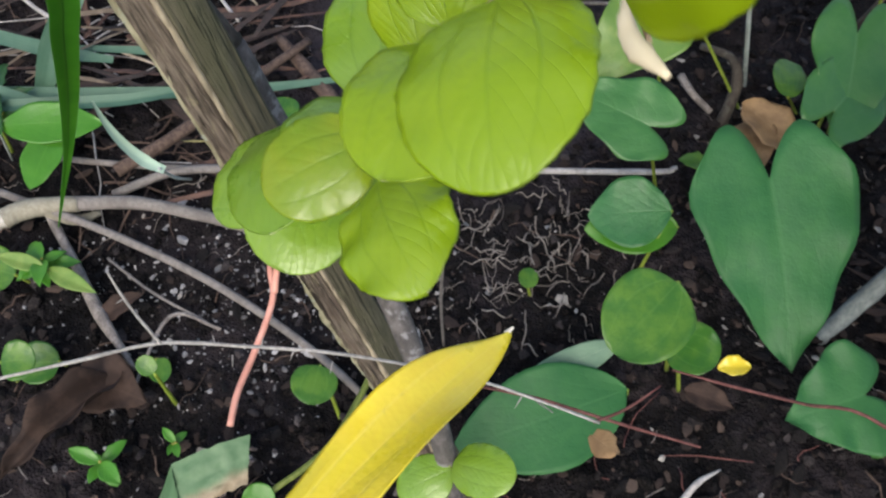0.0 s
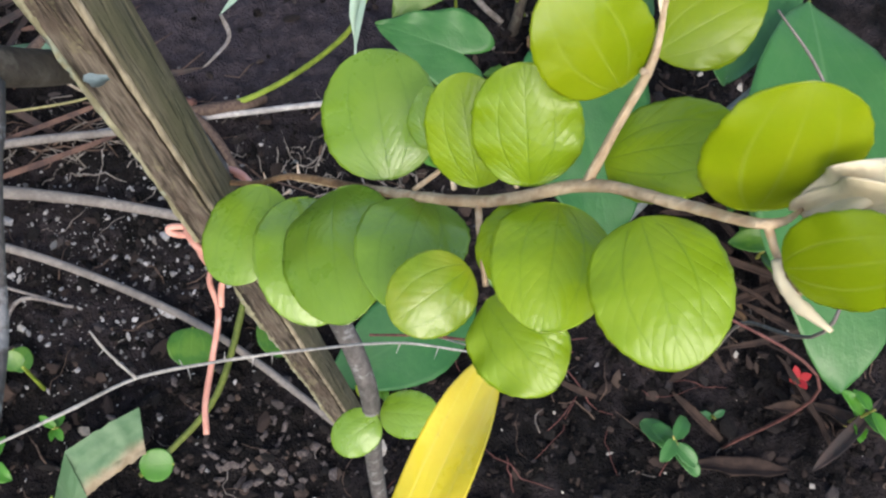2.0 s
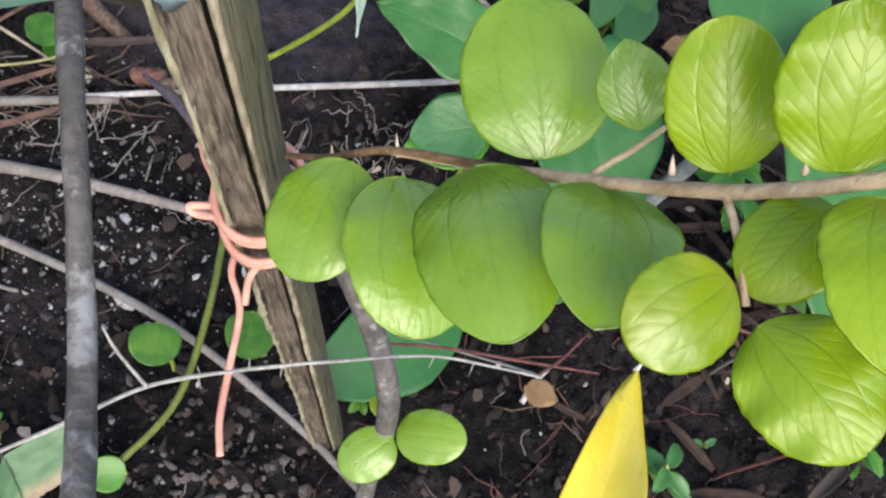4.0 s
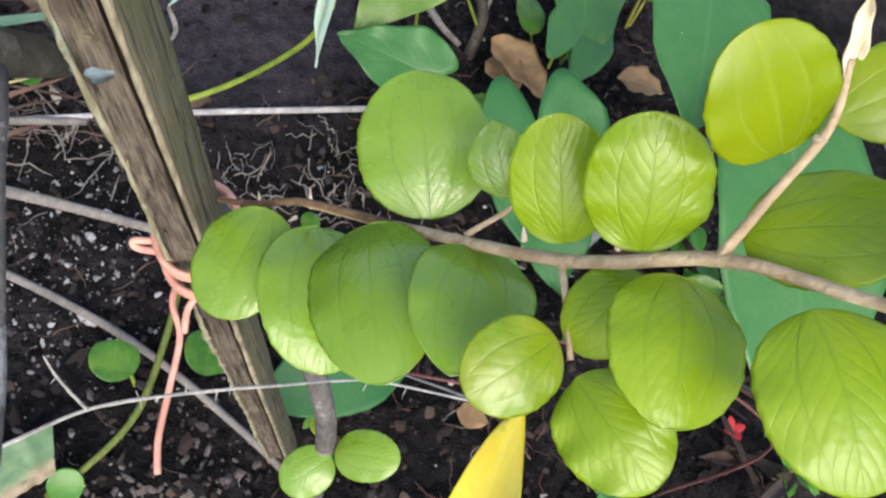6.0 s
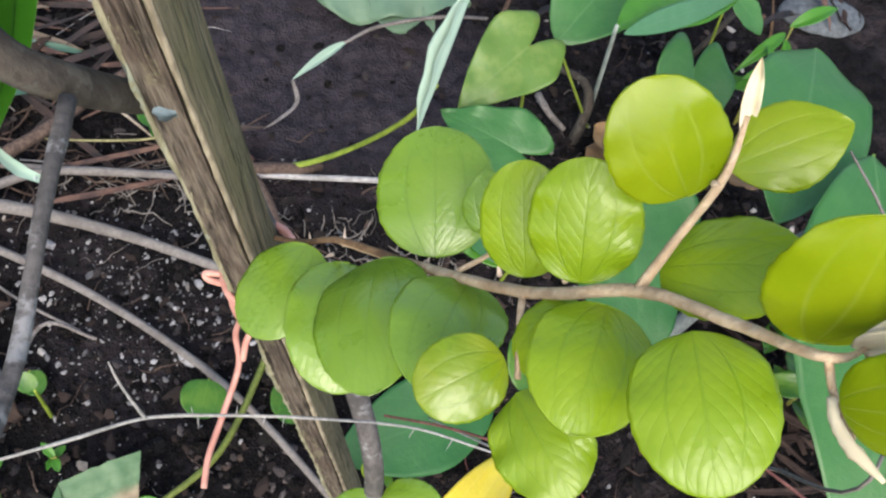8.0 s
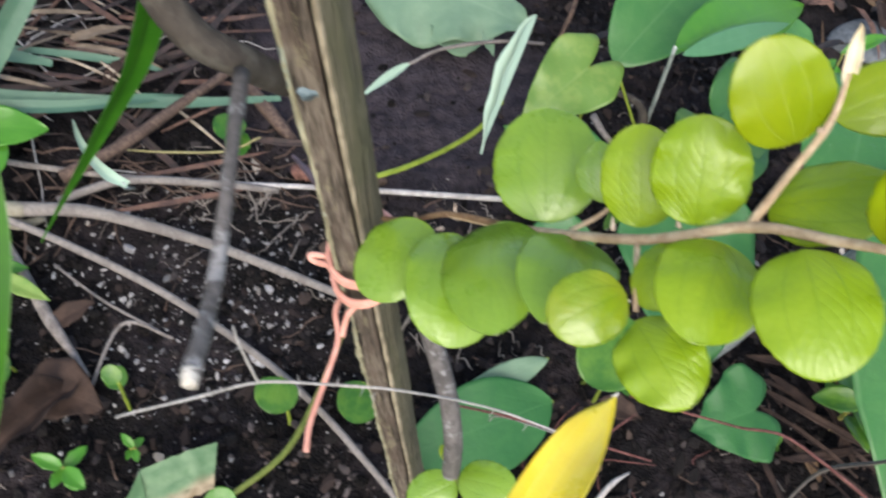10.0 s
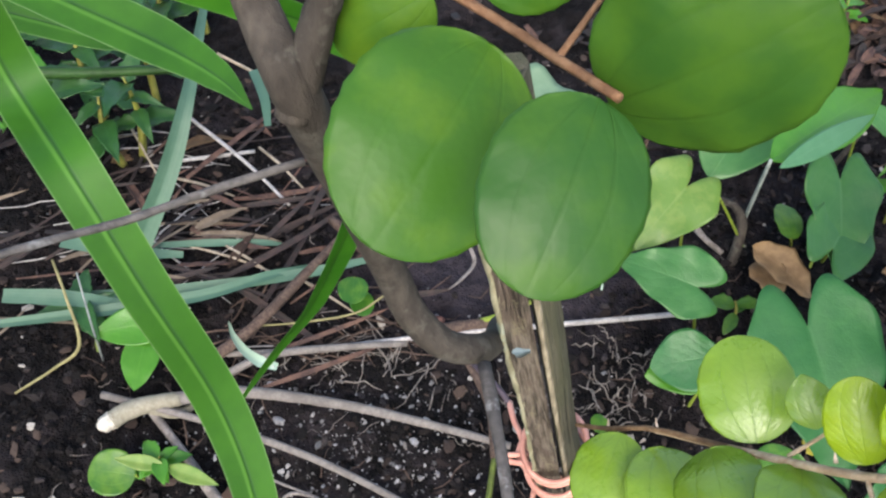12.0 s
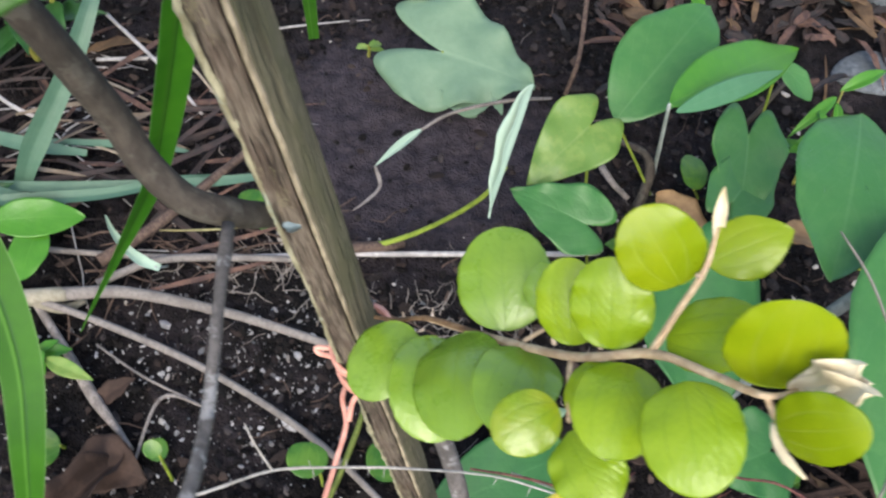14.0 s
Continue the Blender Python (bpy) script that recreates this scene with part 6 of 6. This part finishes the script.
def scatter_bars(name, label, category, mat, count, spots, length, radius, seed, wiggle=0.25, lift=0.006, heading=None, segs=5):
    """Many thin crooked roots or straws in one mesh."""
    r = random.Random(seed)
    verts, faces = [], []
    for k in range(count):
        x, y = spots(r)
        ln, rad = length(r), radius(r)
        a = r.uniform(0, 6.28) if heading is None else r.gauss(heading, 0.5)
        path = []
        for i in range(segs + 1):
            path.append(Vector((x, y, soil_height(x, y) + rad + r.uniform(0, lift))))
            a += r.gauss(0, wiggle)
            x += math.cos(a) * ln / segs
            y += math.sin(a) * ln / segs
        v, f = sweep(path, [rad, rad, rad * 0.4], 5, 0.15, k)
        base = len(verts)
        verts += v
        faces += [tuple(base + i for i in q) for q in f]
    return tagged(put(name, verts, faces, mat), label, category, kind="stuff")


def around(cx, cy, sx, sy):
    return lambda r: (r.gauss(cx, sx), r.gauss(cy, sy))


def scatter_strips(name, label, category, mat, count, spots, length, width, seed, heading=0.2, spread=0.5, lift=0.03):
    """Many long flat dry blades in one mesh."""
    r = random.Random(seed)
    verts, faces, uvs = [], [], []
    for k in range(count):
        x, y = spots(r)
        a, ln = r.gauss(heading, spread), length(r)
        z = soil_height(x, y) + r.uniform(0.004, lift)
        base, tip = Vector((x, y, z)), Vector((x + math.cos(a) * ln, y + math.sin(a) * ln, max(0.006, z + r.uniform(-0.02, 0.02))))
        v, f, uv, _ = leaf_points(base, tip, width(r), (r.uniform(-0.5, 0.5), r.uniform(-0.6, 0.3), 1), shape="strap", fold=r.uniform(0, 0.6), arch=r.uniform(-0.03, 0.06), wave=0.1, nu=2, nv=8, seed=k, bend=r.uniform(-0.15, 0.15))
        b = len(verts)
        verts += v
        uvs += uv
        faces += [tuple(b + i for i in q) for q in f]
    return tagged(put(name, verts, faces, mat, uvs=uvs), label, category, kind="stuff")


scatter_lumps("soil_debris", "chips of bark and dead leaf on dark soil", "debris", DEBRIS, 5200, patch(-0.75, 0.75, 0.06, 1.35), lambda r: 0.0022 + 0.0085 * r.random() ** 3, 14, 0.35, 0.28)
scatter_strips("leaf_litter", "dense brown dead leaf litter", "leaf litter", RUSTY_LEAF, 420, lambda r: (r.gauss(0.85, 0.26), r.gauss(1.5, 0.13)), lambda r: r.uniform(0.025, 0.06), lambda r: r.uniform(0.010, 0.026), 33, 0.5, 1.6)
scatter_strips("leaf_litter", "dark brown dead leaf litter", "leaf litter", STRAW_LEAF, 420, lambda r: (r.gauss(0.85, 0.3), r.gauss(1.48, 0.15)), lambda r: r.uniform(0.03, 0.07), lambda r: r.uniform(0.010, 0.03), 34, 0.5, 1.6, 0.02)
scatter_bars("fine_roots", "brown crooked rootlets and stalk bits in dark soil", "roots", STRAW, 190, patch(-0.75, 0.7, 0.08, 1.3), lambda r: r.uniform(0.015, 0.07), lambda r: r.uniform(0.0004, 0.0014), 35, 0.35, 0.01)
scatter_bars("fine_roots", "tangle of fine pale dry roots on the soil", "roots", WHITE_ROOT, 120, around(0.10, 0.62, 0.075, 0.05), lambda r: r.uniform(0.012, 0.05), lambda r: r.uniform(0.0004, 0.0012), 21, 0.28, 0.02)
scatter_bars("fine_roots", "fine pale dry roots beside the stake", "roots", WHITE_ROOT, 44, around(-0.2, 0.73, 0.06, 0.03), lambda r: r.uniform(0.02, 0.08), lambda r: r.uniform(0.0004, 0.0012), 22, 0.3, 0.014)
scatter_bars("fine_roots", "scattered fine rootlets on dark soil", "roots", ROOT, 120, patch(-0.7, 0.6, 0.15, 1.3), lambda r: r.uniform(0.01, 0.05), lambda r: r.uniform(0.0003, 0.0009), 23, 0.5, 0.006)
scatter_bars("fine_roots", "reddish brown rootlets under the leaves", "roots", RED_TWIG, 16, around(0.24, 0.30, 0.12, 0.06), lambda r: r.uniform(0.03, 0.10), lambda r: r.uniform(0.0005, 0.0010), 24, 0.2, 0.02)
scatter_strips("straw_litter", "brown dry grass blades matted on the soil", "straw", STRAW_LEAF, 40, around(-0.56, 1.0, 0.16, 0.13), lambda r: r.uniform(0.08, 0.26), lambda r: r.uniform(0.003, 0.013), 25)
scatter_strips("straw_litter", "reddish brown dry blades matted on the soil", "straw", RUSTY_LEAF, 20, around(-0.52, 0.98, 0.12, 0.11), lambda r: r.uniform(0.06, 0.24), lambda r: r.uniform(0.003, 0.012), 41, lift=0.04)
scatter_strips("leaf_litter", "pale tan strips of dead leaf in the litter", "leaf litter", LITTER_TAN, 50, lambda r: (r.gauss(0.85, 0.26), r.gauss(1.48, 0.13)), lambda r: r.uniform(0.05, 0.15), lambda r: r.uniform(0.004, 0.014), 42, 0.3, 0.9, 0.04)
scatter_strips("straw_litter", "tan dry grass blades on the soil", "straw", DULL_TAN, 10, around(-0.52, 1.0, 0.16, 0.12), lambda r: r.uniform(0.08, 0.2), lambda r: r.uniform(0.004, 0.010), 29, lift=0.05)
scatter_bars("straw_litter", "pale thin straws over brown litter", "straw", PALE_STICK, 26, around(-0.54, 1.06, 0.18, 0.15), lambda r: r.uniform(0.10, 0.28), lambda r: r.uniform(0.0009, 0.0022), 26, 0.05, 0.012, 0.0)
scatter_bars("straw_litter", "brown dry straw below the stick", "straw", STRAW, 34, around(-0.33, 0.78, 0.12, 0.05), lambda r: r.uniform(0.05, 0.15), lambda r: r.uniform(0.0008, 0.002), 27, 0.2, 0.02, 0.1)
scatter_strips("straw_litter", "dark brown stalk litter under broad leaves", "straw", DRY, 45, around(0.58, 0.34, 0.10, 0.10), lambda r: r.uniform(0.06, 0.18), lambda r: r.uniform(0.005, 0.016), 28, 2.2)
